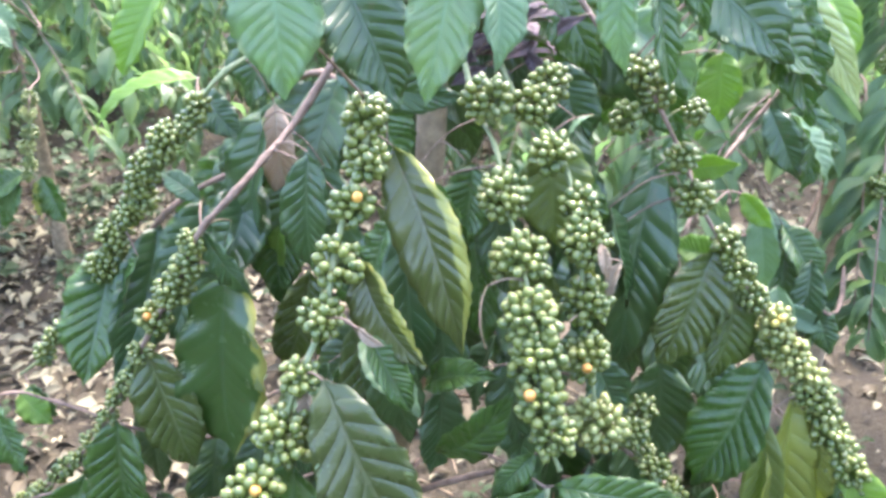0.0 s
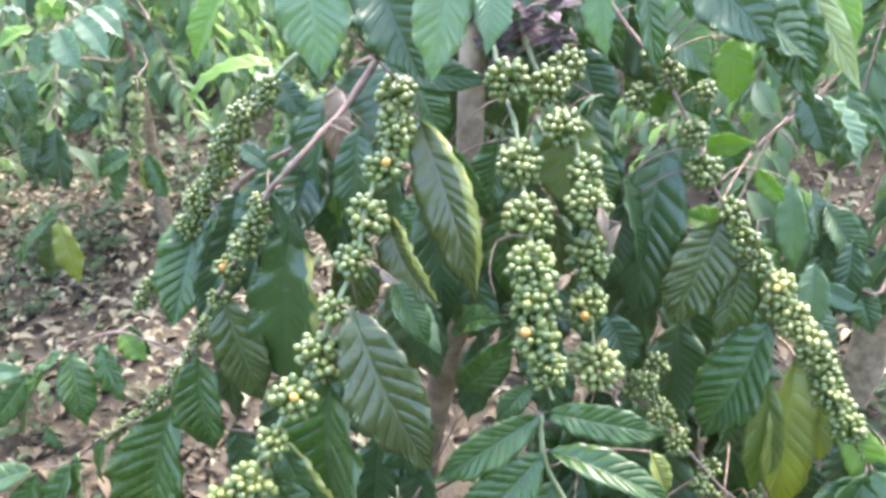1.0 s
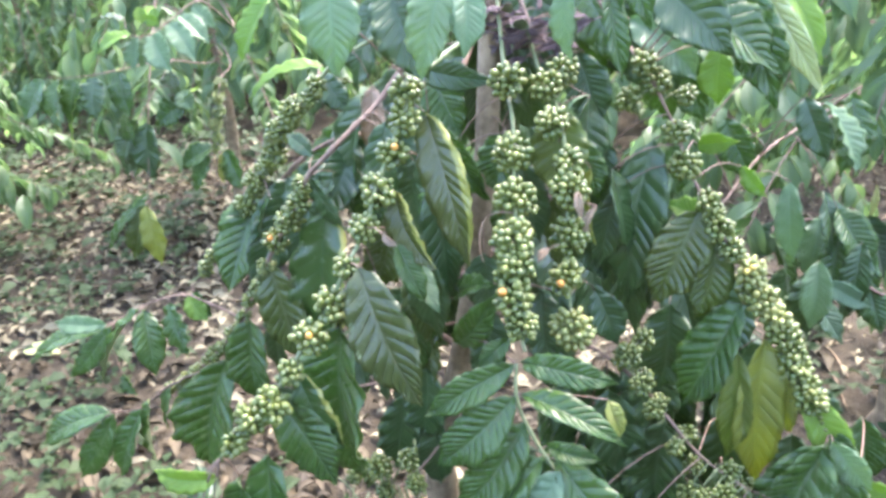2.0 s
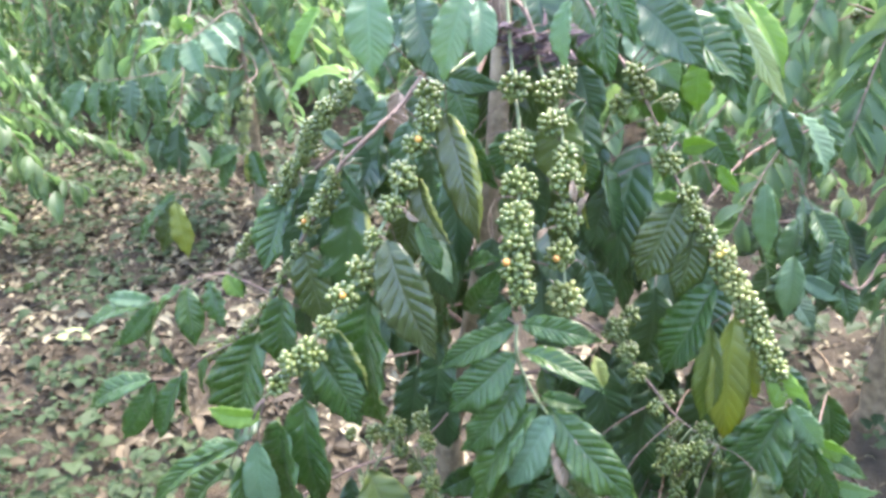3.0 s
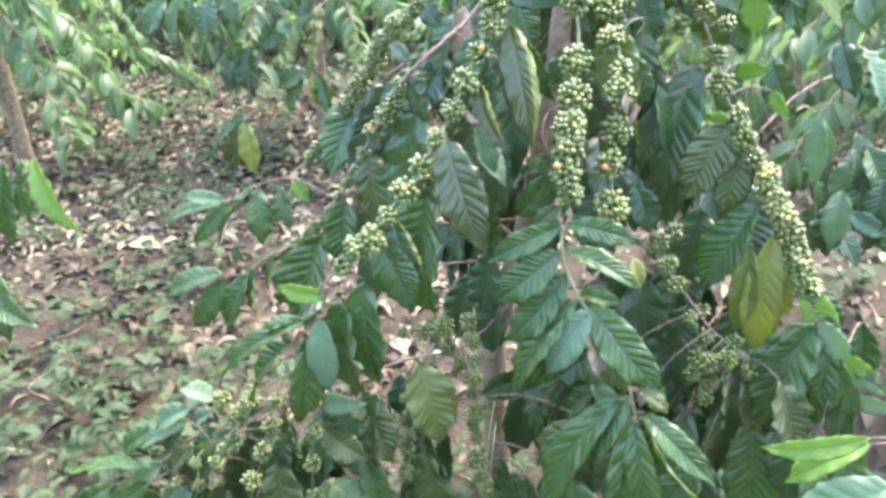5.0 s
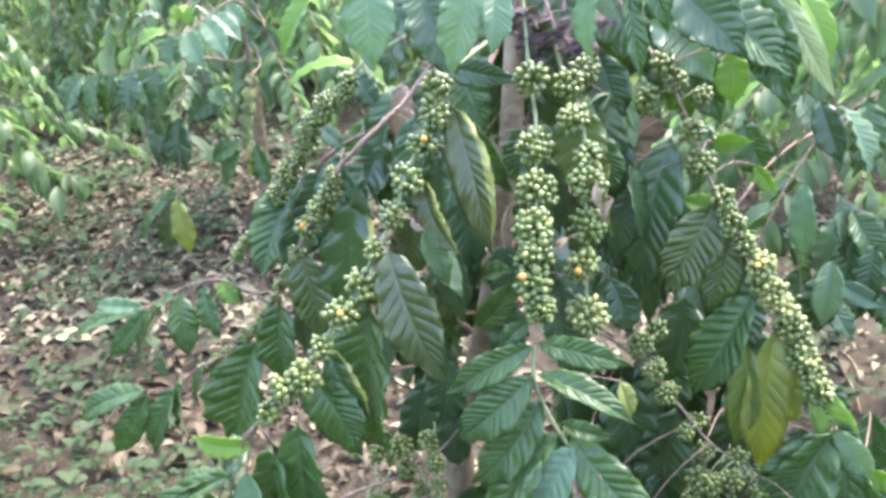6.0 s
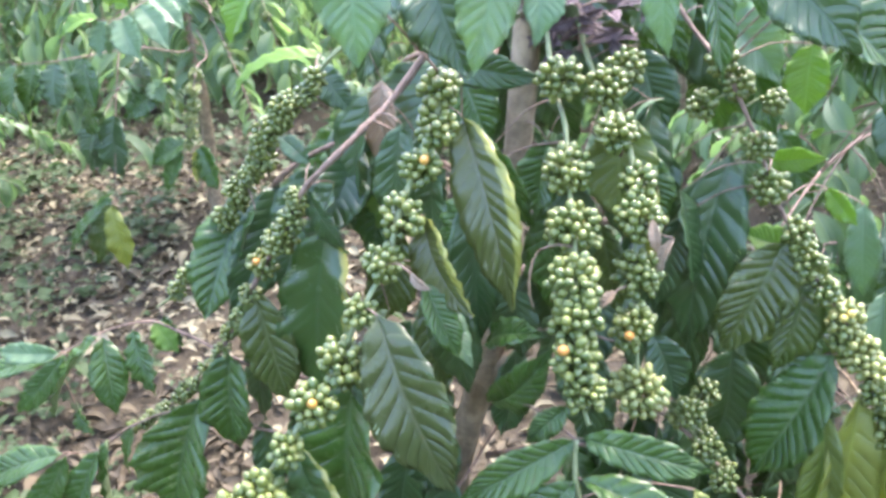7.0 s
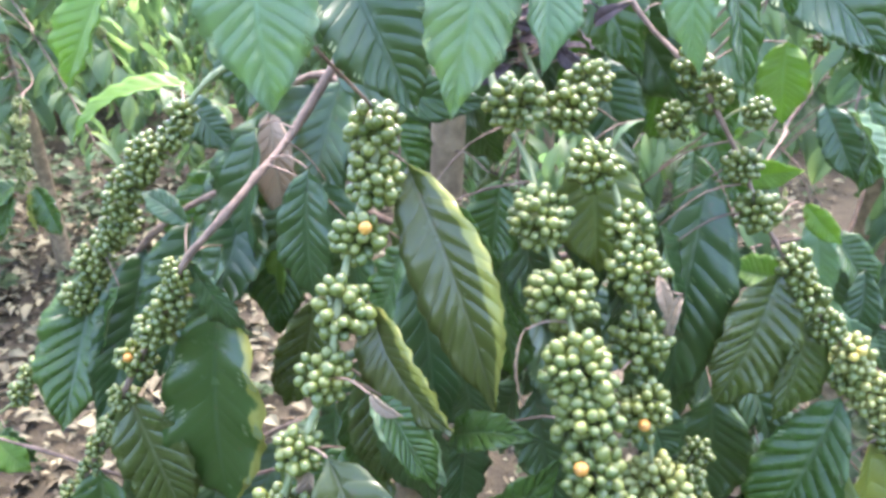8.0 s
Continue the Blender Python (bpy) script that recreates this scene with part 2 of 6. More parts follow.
def blade(length, width, bend, seed, nu=53, nv=9, relief=1.0):
    """The two faces of a leaf, from its stalk at the origin to its tip on +x, upper face to +z: quilted between the veins, keeled along the rib."""
    rng = np.random.default_rng(seed)
    row = np.linspace(0, 1, nu)[:, None]
    v = np.linspace(-1, 1, nv)[None, :]
    side = np.abs(v)
    u = row + 0.62 * SHEAR * side * row * (1 - row) * 4 + 0 * v
    half = np.sin(math.pi * np.clip(u, 0, 1) ** (0.86 + 0.1 * rng.random())) ** 0.72 * (1 - 0.58 * np.clip((u - 0.7) / 0.3, 0, 1))
    half = np.where(u < 0.05, np.maximum(half * (u / 0.05), 0.03), half)
    half = np.maximum(half, 0.012)
    wave = 1 + 0.035 * np.sin(2 * math.pi * VEINS * row - 1.2) * side + 0.03 * np.sin(2 * math.pi * (3.1 * row + rng.random())) * side
    y = v * half * width / 2 * wave
    count = rng.uniform(10.5, 13.5)
    vein = count * (row + rng.uniform(-0.03, 0.05) * np.sin(math.pi * row) + 0.012 * np.sin(2 * math.pi * (2.3 * row + rng.random()))) + 0.23 * np.tanh(v * 5)
    fade = 0.55 + 0.45 * np.sin(2 * math.pi * (0.7 * row + 0.3 * v + rng.random()))
    quilt = (0.55 + 0.45 * fade) * np.abs(np.sin(math.pi * vein)) ** 0.8 * np.clip(side * 4, 0, 1) * (1 - 0.45 * side ** 3) * np.clip(row * 8, 0, 1) * np.clip((1 - row) * 6, 0, 1)
    amp = 0.034 * width * relief * (0.4 + 0.8 * rng.random())
    cup = (rng.random() - 0.35) * 0.16
    keel = rng.uniform(0.16, 0.48)
    z = amp * quilt + (-cup * side ** 2 + keel * side) * half * width * 0.5
    z = z + width * 0.035 * side * np.sin(2 * math.pi * (u * (1.3 + rng.random()) + rng.random())) * np.sign(v)
    z = z + width * rng.uniform(0.03, 0.07) * side ** 2 * np.sin(2 * math.pi * (u * VEINS / rng.uniform(2.0, 3.2) + 0.2 * np.sign(v)))
    twist = radians(rng.uniform(-14, 14)) * u
    y, z = y * np.cos(twist) - z * np.sin(twist), y * np.sin(twist) + z * np.cos(twist)
    # the bend along the length, then the chord laid back on x
    a = radians(bend) * (0.25 + 1.5 * np.linspace(0, 1, nu)) 
    step = 1 / (nu - 1)
    sweep = 0.10 * rng.uniform(-1, 1)
    cx = np.concatenate([[0], np.cumsum(np.cos(a[1:]))]) * step
    cz = np.concatenate([[0], np.cumsum(-np.sin(a[1:]))]) * step
    chord = math.hypot(cx[-1], cz[-1])
    tilt = math.atan2(cz[-1], cx[-1])
    nx, nz = np.sin(a), np.cos(a)
    grid = np.linspace(0, 1, nu)
    X = np.interp(u, grid, cx) * length / chord + np.interp(u, grid, nx) * z
    Z = np.interp(u, grid, cz) * length / chord + np.interp(u, grid, nz) * z
    Y = y + sweep * length * np.sin(math.pi * u) * 0.5
    c, s = math.cos(-tilt), math.sin(-tilt)
    X, Z = X * c - Z * s, X * s + Z * c
    top = np.stack([X, np.broadcast_to(Y, X.shape), Z], -1).reshape(-1, 3)
    low = top - np.array((0, 0, 0.0006))
    n = nu * nv
    idx = np.arange(n).reshape(nu, nv)
    q = np.stack([idx[:-1, :-1], idx[1:, :-1], idx[1:, 1:], idx[:-1, 1:]], -1).reshape(-1, 4)
    rim = np.concatenate([idx[:-1, 0], idx[-1, :-1], idx[:0:-1, -1], idx[0, :0:-1]])
    nxt = np.roll(rim, -1)
    sides = np.stack([rim, rim + n, nxt + n, nxt], -1)
    faces = np.concatenate([q, q[:, ::-1] + n, sides])
    which = np.concatenate([np.zeros(len(q)), np.ones(len(q)), np.zeros(len(sides))]).astype(int)
    uv = np.stack([np.broadcast_to(vein / VEINS, (nu, nv)), np.broadcast_to((v + 1) / 2, (nu, nv))], -1).reshape(-1, 2)
    return np.concatenate([top, low]), faces, which, np.concatenate([uv, uv])


def leaf_pose(base, tip, roll, facing=(0.0, -0.78, 0.62)):
    b, t = Vector(base), Vector(tip)
    along = (t - b).normalized()
    across = Vector(facing).cross(along).normalized()
    up = along.cross(across)
    m = Matrix((along, across, up)).transposed().to_4x4()
    m.translation = b
    return m @ pose(0, 0, 0, roll)


LEAF_WORDS = {"green": "", "dark": "deep green glossy leaf", "fresh": "pale green leaf with sky sheen and haze in its colour", "light": "yellow-green young leaf", "bright": "whitish leaf, a colour also used for painted sky glint",
              "olive": "olive green leaf", "bronze": "bronze green leaf with sunken veins", "yellow": "yellowing leaf", "lime": "yellowish green leaf", "dry": "dry tan leaf", "withered": "withered dark brown leaf"}


def leaf(parent, base, tip, width, kind, roll=0, bend=25, edge=False, relief=1.0, facing=(0.0, -0.78, 0.62)):
    COUNT["leaf"] += 1
    seed = COUNT["leaf"] * 7 + 3
    length = (Vector(tip) - Vector(base)).length
    verts, faces, which, uv = blade(length, width, bend, seed, relief=relief * (0.8 if kind in ("light", "dry") else 1.0))
    top = EDGED[kind] if edge and kind in EDGED else LEAF[kind]
    tilt, wild = np.random.default_rng(seed + 1).normal(0, 1, 3), 0.3 if edge else 1.0
    m = leaf_pose(base, tip, roll + wild * 13 * tilt[0], (facing[0] + wild * 0.22 * tilt[1], facing[1], facing[2] + wild * 0.2 * tilt[2]))
    stalk = stalk_to(parent, base, 0.0008)
    faces, which = [tuple(f) for f in faces], list(which)
    if stalk:
        inv = np.array(m.inverted())
        faces += [tuple(i + len(verts) for i in f) for f in stalk[1]]
        which += [2] * len(stalk[1])
        verts = np.concatenate([verts, stalk[0] @ inv[:3, :3].T + inv[:3, 3]])
        uv = np.concatenate([uv, np.full((len(stalk[0]), 2), 0.5)])
    me = mesh_from("leaf", verts, faces, [top, LEAF["dry"] if kind == "dry" else (LEAF["yellow"] if kind == "yellow" else UNDER), TWIG], which, uv)
    ob = under(new("leaf", me), parent)
    ob.matrix_basis = m
    return tagged(ob, "leaf with a yellow margin" if edge else LEAF_WORDS[kind])


def berry_arrays(seg=10, rings=7):
    """A coffee cherry of radius 1 with a small navel at its outer end, +z."""
    verts, faces, mat = [], [], []
    for i in range(1, rings):
        a = math.pi * i / rings
        for j in range(seg):
            b = 2 * math.pi * j / seg
            verts.append((math.sin(a) * math.cos(b), math.sin(a) * math.sin(b), 1.1 * math.cos(a)))
    n = len(verts)
    verts += [(0, 0, 1.02), (0, 0, -1.1)]
    verts += [(0.15 * math.cos(2 * math.pi * j / seg), 0.15 * math.sin(2 * math.pi * j / seg), 1.085) for j in range(seg)]
    for j in range(seg):
        k = (j + 1) % seg
        faces += [(n, n + 2 + j, n + 2 + k), (n + 2 + j, j, k, n + 2 + k), (n + 1, (rings - 2) * seg + k, (rings - 2) * seg + j)]
        mat += [1, 0, 0]
        for i in range(rings - 2):
            faces.append((i * seg + j, (i + 1) * seg + j, (i + 1) * seg + k, i * seg + k))
            mat.append(0)
    return np.array(verts), faces, mat


BERRY_V, BERRY_F, BERRY_M = berry_arrays()
SMALL_V, SMALL_F, SMALL_M = berry_arrays(8, 5)
BERRY_MESH = {k: mesh_from("berry", BERRY_V, BERRY_F, [BERRY[k], CALYX], BERRY_M) for k in ("berry", "berry_pale", "ripe", "turning")}


def packed(n, radius, size, rng):
    """n berry centres crowded round a node, pushed apart until they barely touch."""
    p = rng.standard_normal((n, 3))
    p /= np.linalg.norm(p, axis=1)[:, None]
    p *= radius * rng.uniform(0.55, 0.95, (n, 1))
    for _ in range(40):
        d = p[:, None] - p[None]
        r = np.linalg.norm(d, axis=2) + np.eye(n)
        push = np.clip(1.85 * size - r, 0, None) * (1 - np.eye(n))
        p = p + 0.35 * (d / r[..., None] * push[..., None]).sum(1)
        far = np.linalg.norm(p, axis=1)[:, None]
        p = np.where(far > radius, p * radius / far, p)
    return p


def cluster(parent, centre, radius, n, ripe=0, young=False, tone="berry", single=False):
    """The berries round one node of a fruiting branch."""
    COUNT["cluster"] += 1
    rng = np.random.default_rng(COUNT["cluster"] * 11 + 5)
    size = min(0.0045, max(0.0037, radius * 0.23)) * (0.78 if young else 1.0)
    inner = max(radius - size * 0.7, size)
    c = np.array(centre) + rng.normal(0, 0.003, 3)
    inner *= rng.uniform(0.92, 1.06)
    n = max(n, int(2.75 * (inner / size) ** 2))
    offs = packed(n, inner, size, rng)
    front = np.argsort(offs @ np.array((0.0, 0.85, -0.5)))
    verts, faces, mats, count = [], [], [], 0
    stalk = rng.standard_normal((n, 3)) * 0.25
    for i, o in enumerate(offs):
        out = Vector(o / (np.linalg.norm(o) + 1e-6) + stalk[i])
        turn = out.to_track_quat("Z", "Y").to_matrix().to_4x4()
        s = size * rng.uniform(0.8, 1.14)
        m = Matrix.Translation(Vector(c + o)) @ turn @ Matrix.Diagonal((s, s, s * rng.uniform(1.02, 1.2), 1))
        is_ripe = i in front[:ripe]
        if single or is_ripe:
            ob = under(new("berry", BERRY_MESH[("turning" if tone == "berry_pale" else "ripe") if is_ripe else tone]), parent)
            ob.matrix_basis = m
            if is_ripe:
                tagged(ob, "yellow ripening berry" if tone == "berry_pale" else "orange ripening berry")
        else:
            a = np.array(m)
            verts.append(SMALL_V @ a[:3, :3].T + a[:3, 3])
            faces += [tuple(x + count for x in f) for f in SMALL_F]
            mats += SMALL_M
            count += len(SMALL_V)
    stalk = stalk_to(parent, centre, 0.0013)
    if verts and stalk:
        verts.append(stalk[0])
        faces += [tuple(x + count for x in f) for f in stalk[1]]
        mats += [2] * len(stalk[1])
    if verts:
        me = mesh_from("fruit", np.concatenate(verts), faces, [BERRY["joined_pale" if tone == "berry_pale" else "joined"], CALYX, SHOOT], mats)
        tagged(under(new("fruit", me), parent), kind="stuff")


# ---- ground ----
def ground_height(x, y):
    return 0.03 * noise.noise((x * 0.6, y * 0.6, 0.3)) + 0.012 * noise.noise((x * 2.7, y * 2.7, 4.1)) + 0.004 * noise.noise((x * 9, y * 9, 8.0))


def axis_steps(low, high, fine, reach):
    inner = list(np.arange(low, high, fine))
    outer, d, x = [], fine, high
    while x < reach:
        outer.append(x)
        d *= 1.35
        x += d
    outer.append(reach)
    before = [low - (o - high) - fine for o in outer]
    return np.array(sorted(before + inner + outer))


xs, ys = axis_steps(-6.0, 3.5, 0.055, 400.0), axis_steps(-1.0, 7.0, 0.055, 400.0)
gv = [(x, y, ground_height(x, y)) for y in ys for x in xs]
nx_ = len(xs)
gf = [(j * nx_ + i, j * nx_ + i + 1, (j + 1) * nx_ + i + 1, (j + 1) * nx_ + i) for j in range(len(ys) - 1) for i in range(nx_ - 1)]
tagged(new("ground", mesh_from("ground", gv, gf, [SOIL])), "red-brown soil of a coffee plantation", "ground", kind="structure")


def leaf_template(nu, nv, curl, fold):
    u, v = np.meshgrid(np.linspace(0, 1, nu), np.linspace(-1, 1, nv), indexing="ij")
    half = np.maximum(np.sin(math.pi * u ** 0.8) ** 0.9 * (1.08 - 0.3 * u), 0.02)
    x = u + 0.12 * np.abs(v) * u * (1 - u) * 4
    p = np.stack([x, v * half * 0.5, fold * np.abs(v) * half * 0.5 - curl * (u - 0.5) ** 2 + curl * 0.25], -1).reshape(-1, 3)
    idx = np.arange(nu * nv).reshape(nu, nv)
    f = np.stack([idx[:-1, :-1], idx[1:, :-1], idx[1:, 1:], idx[:-1, 1:]], -1).reshape(-1, 4)
    return p, f, np.stack([u.ravel(), (v.ravel() + 1) / 2], -1)


def scatter_leaves(name, rows, template, mats, pick=None):
    """One mesh of many leaves: rows of (place, along, normal, length, width)."""
    p, f, uv = template
    place, along, normal, length, width = (np.array(c, float) for c in zip(*rows))
    along /= np.linalg.norm(along, axis=1)[:, None]
    across = np.cross(normal, along)
    across /= np.linalg.norm(across, axis=1)[:, None] + 1e-9
    up = np.cross(along, across)
    k = len(rows)
    v = place[:, None] + along[:, None] * (p[None, :, 0:1] * length[:, None, None]) + across[:, None] * (p[None, :, 1:2] * width[:, None, None]) + up[:, None] * (p[None, :, 2:3] * length[:, None, None])
    faces = (f[None] + (np.arange(k) * len(p))[:, None, None]).reshape(-1, 4)
    index = None if pick is None else np.repeat(pick, len(f))
    return mesh_from(name, v.reshape(-1, 3), faces, mats, index, np.tile(uv, (k, 1)))

# ---- the fruiting coffee tree ----
tree = thing("coffee_tree", (-0.10, 0.85, 0.0), "coffee tree with drooping branches full of green berries", "coffee tree", "coffee trees of the plantation")
tube("trunk", [(-0.10, 0.85, -0.05), (-0.11, 0.845, 0.22), (-0.122, 0.835, 0.45), (-0.095, 0.825, 0.62), (-0.05, 0.818, 0.80), (-0.022, 0.815, 1.0), (-0.006, 0.82, 1.2), (0.0, 0.83, 1.42), (0.01, 0.835, 1.7)], 0.032, 0.013, BARK, tree, "rough grey-brown trunk", sides=12, knots=0.12, seed=5)
tube("stub", [(-0.037, 0.815, 0.785), (-0.013, 0.800, 0.824), (0.015, 0.785, 0.854)], 0.014, 0.008, BARK, tree, "pruned stump of a side branch", sides=9, knots=0.15, seed=8)

# foliage at the back of the crown
rng = np.random.default_rng(31)
for k in range(9):
    a = radians(-12 + 25 * k + rng.uniform(-8, 8))
    z = 0.62 + 0.085 * ((k * 4) % 9) + rng.uniform(0, 0.05)
    r = rng.uniform(0.3, 0.48)
    out = Vector((math.cos(a), math.sin(a) * 0.75, 0))
    root = Vector((-0.05, 0.83, z))
    pts = [root, root + out * r * 0.4 + Vector((0, 0, 0.06)), root + out * r * 0.75 + Vector((0, 0, 0.0)), root + out * r + Vector((0, 0, -0.14))]
    back = branch(tree, [tuple(p) for p in pts], 0.005, 0.0025)
    for q in range(5):
        s = 0.3 + 0.16 * q
        at_ = root + out * r * s + Vector((0, 0, 0.06 - 0.2 * max(0, s - 0.4)))
        for sign in (-1, 1):
            side = Vector((-out.y, out.x, 0)) * sign
            way = (side * rng.uniform(0.2, 0.7) + out * rng.uniform(0.0, 0.4) + Vector((0, 0, -rng.uniform(0.7, 1.2)))).normalized()
            ll = rng.uniform(0.14, 0.21)
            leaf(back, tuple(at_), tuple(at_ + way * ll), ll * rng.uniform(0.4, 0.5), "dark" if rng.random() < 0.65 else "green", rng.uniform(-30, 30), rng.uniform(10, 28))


# front fruiting branch, drooping towards the path
front = branch(tree, [(-0.005, 0.820, 1.300), (-0.017, 0.620, 1.288), (-0.031, 0.560, 1.266), (-0.044, 0.540, 1.228), (-0.055, 0.520, 1.193), (-0.059, 0.480, 1.163), (-0.065, 0.460, 1.126), (-0.081, 0.430, 1.091), (-0.097, 0.410, 1.048), (-0.111, 0.380, 1.024), (-0.125, 0.350, 0.999), (-0.139, 0.330, 0.974), (-0.154, 0.310, 0.953), (-0.174, 0.300, 0.933), (-0.191, 0.295, 0.914)], 0.003, 0.0018, 'green-brown fruiting branch')
cluster(front, (-0.037, 0.555, 1.258), 0.022, 13)
cluster(front, (-0.044, 0.540, 1.228), 0.021, 14)
cluster(front, (-0.053, 0.520, 1.196), 0.020, 13, ripe=1)
cluster(front, (-0.059, 0.480, 1.163), 0.022, 16)
cluster(front, (-0.064, 0.460, 1.126), 0.018, 10)
cluster(front, (-0.081, 0.430, 1.093), 0.016, 11)
cluster(front, (-0.097, 0.410, 1.048), 0.025, 18)
cluster(front, (-0.111, 0.380, 1.024), 0.022, 15, ripe=1)
cluster(front, (-0.125, 0.350, 0.999), 0.017, 11, single=True)
cluster(front, (-0.139, 0.330, 0.974), 0.022, 16, single=True)
cluster(front, (-0.152, 0.310, 0.956), 0.021, 16, single=True)
cluster(front, (-0.169, 0.300, 0.936), 0.016, 10, single=True)

# middle fruiting branch
middle = branch(tree, [(0.000, 0.830, 1.420), (0.040, 0.720, 1.255), (0.067, 0.640, 1.212), (0.076, 0.600, 1.177), (0.090, 0.540, 1.142), (0.098, 0.500, 1.110), (0.102, 0.475, 1.084), (0.107, 0.455, 1.055), (0.113, 0.445, 1.025), (0.121, 0.437, 1.004)], 0.0026, 0.0018, 'green-brown fruiting branch')
cluster(middle, (0.058, 0.660, 1.247), 0.025, 20, single=True)
cluster(middle, (0.076, 0.600, 1.177), 0.027, 20, single=True)
cluster(middle, (0.092, 0.540, 1.142), 0.027, 22, single=True)
cluster(middle, (0.098, 0.500, 1.112), 0.028, 25, single=True)
cluster(middle, (0.102, 0.475, 1.084), 0.028, 24, single=True)
cluster(middle, (0.106, 0.455, 1.055), 0.024, 20, ripe=1, single=True)
cluster(middle, (0.110, 0.445, 1.027), 0.020, 12, young=True, single=True)

# second middle branch, behind
second = branch(tree, [(0.010, 0.830, 1.440), (0.077, 0.760, 1.254), (0.120, 0.660, 1.220), (0.140, 0.600, 1.171), (0.145, 0.580, 1.139), (0.147, 0.560, 1.086), (0.154, 0.540, 1.044), (0.160, 0.520, 0.999), (0.165, 0.515, 0.969)], 0.0026, 0.0018, 'green-brown fruiting branch')
cluster(second, (0.098, 0.680, 1.249), 0.024, 15)
cluster(second, (0.119, 0.700, 1.258), 0.022, 11)
cluster(second, (0.121, 0.630, 1.205), 0.023, 15)
cluster(second, (0.143, 0.600, 1.171), 0.021, 12)
cluster(second, (0.145, 0.580, 1.139), 0.024, 14)
cluster(second, (0.148, 0.560, 1.090), 0.025, 15)
cluster(second, (0.155, 0.540, 1.044), 0.026, 17, ripe=1)
cluster(second, (0.161, 0.520, 0.999), 0.029, 20, tone="berry_pale")

# branch drooping to the east side
east = branch(tree, [(0.010, 0.840, 1.550), (0.158, 0.800, 1.323), (0.206, 0.760, 1.266), (0.231, 0.745, 1.234), (0.263, 0.730, 1.175), (0.281, 0.720, 1.132), (0.305, 0.700, 1.092), (0.327, 0.690, 1.056), (0.364, 0.680, 1.010), (0.386, 0.670, 0.970), (0.410, 0.655, 0.933), (0.433, 0.645, 0.889), (0.455, 0.635, 0.853), (0.476, 0.630, 0.818), (0.499, 0.620, 0.782), (0.521, 0.610, 0.741)], 0.0026, 0.0018)
cluster(east, (0.219, 0.750, 1.261), 0.020, 14)
cluster(east, (0.239, 0.740, 1.234), 0.020, 12)
cluster(east, (0.205, 0.740, 1.211), 0.018, 9)
cluster(east, (0.267, 0.740, 1.225), 0.015, 8)
cluster(east, (0.263, 0.730, 1.175), 0.018, 10)
cluster(east, (0.280, 0.720, 1.132), 0.022, 15)
cluster(east, (0.306, 0.700, 1.086), 0.019, 13)
cluster(east, (0.316, 0.695, 1.072), 0.016, 8)
cluster(east, (0.327, 0.690, 1.058), 0.021, 15)
cluster(east, (0.345, 0.685, 1.034), 0.018, 9)
cluster(east, (0.364, 0.680, 1.010), 0.023, 16, ripe=2, tone="berry_pale")
cluster(east, (0.375, 0.675, 0.990), 0.019, 9)
cluster(east, (0.386, 0.670, 0.970), 0.024, 17, tone="berry_pale")
cluster(east, (0.398, 0.663, 0.951), 0.020, 10, tone="berry_pale")
cluster(east, (0.410, 0.655, 0.933), 0.025, 18)
cluster(east, (0.422, 0.650, 0.911), 0.020, 10)
cluster(east, (0.433, 0.645, 0.889), 0.025, 18)
cluster(east, (0.444, 0.640, 0.871), 0.020, 10)
cluster(east, (0.455, 0.635, 0.853), 0.023, 16)
cluster(east, (0.463, 0.633, 0.837), 0.015, 6)
cluster(east, (0.472, 0.630, 0.822), 0.015, 7)

# long outer branch on the west side
west = branch(tree, [(-0.010, 0.840, 1.380), (-0.179, 0.840, 1.283), (-0.245, 0.820, 1.247), (-0.282, 0.810, 1.209), (-0.311, 0.800, 1.173), (-0.344, 0.800, 1.138), (-0.371, 0.800, 1.097), (-0.399, 0.800, 1.050), (-0.421, 0.790, 1.009), (-0.456, 0.790, 0.963), (-0.484, 0.780, 0.926), (-0.519, 0.780, 0.887), (-0.566, 0.780, 0.851)], 0.0032, 0.0018, 'green-brown fruiting branch')
cluster(west, (-0.282, 0.810, 1.209), 0.019, 11)
cluster(west, (-0.296, 0.805, 1.191), 0.017, 7)
cluster(west, (-0.311, 0.800, 1.173), 0.024, 14)
cluster(west, (-0.327, 0.800, 1.156), 0.019, 8)
cluster(west, (-0.344, 0.800, 1.138), 0.023, 14)
cluster(west, (-0.358, 0.800, 1.118), 0.019, 8)
cluster(west, (-0.371, 0.800, 1.097), 0.024, 13)
cluster(west, (-0.385, 0.800, 1.074), 0.019, 8)
cluster(west, (-0.399, 0.800, 1.050), 0.024, 14)
cluster(west, (-0.410, 0.795, 1.030), 0.018, 7)
cluster(west, (-0.421, 0.790, 1.009), 0.021, 12)
cluster(west, (-0.439, 0.790, 0.987), 0.016, 7)
cluster(west, (-0.456, 0.790, 0.963), 0.021, 12)
cluster(west, (-0.470, 0.785, 0.945), 0.016, 6)
cluster(west, (-0.484, 0.780, 0.926), 0.019, 11)
cluster(west, (-0.502, 0.780, 0.906), 0.015, 6)
cluster(west, (-0.519, 0.780, 0.887), 0.017, 9)

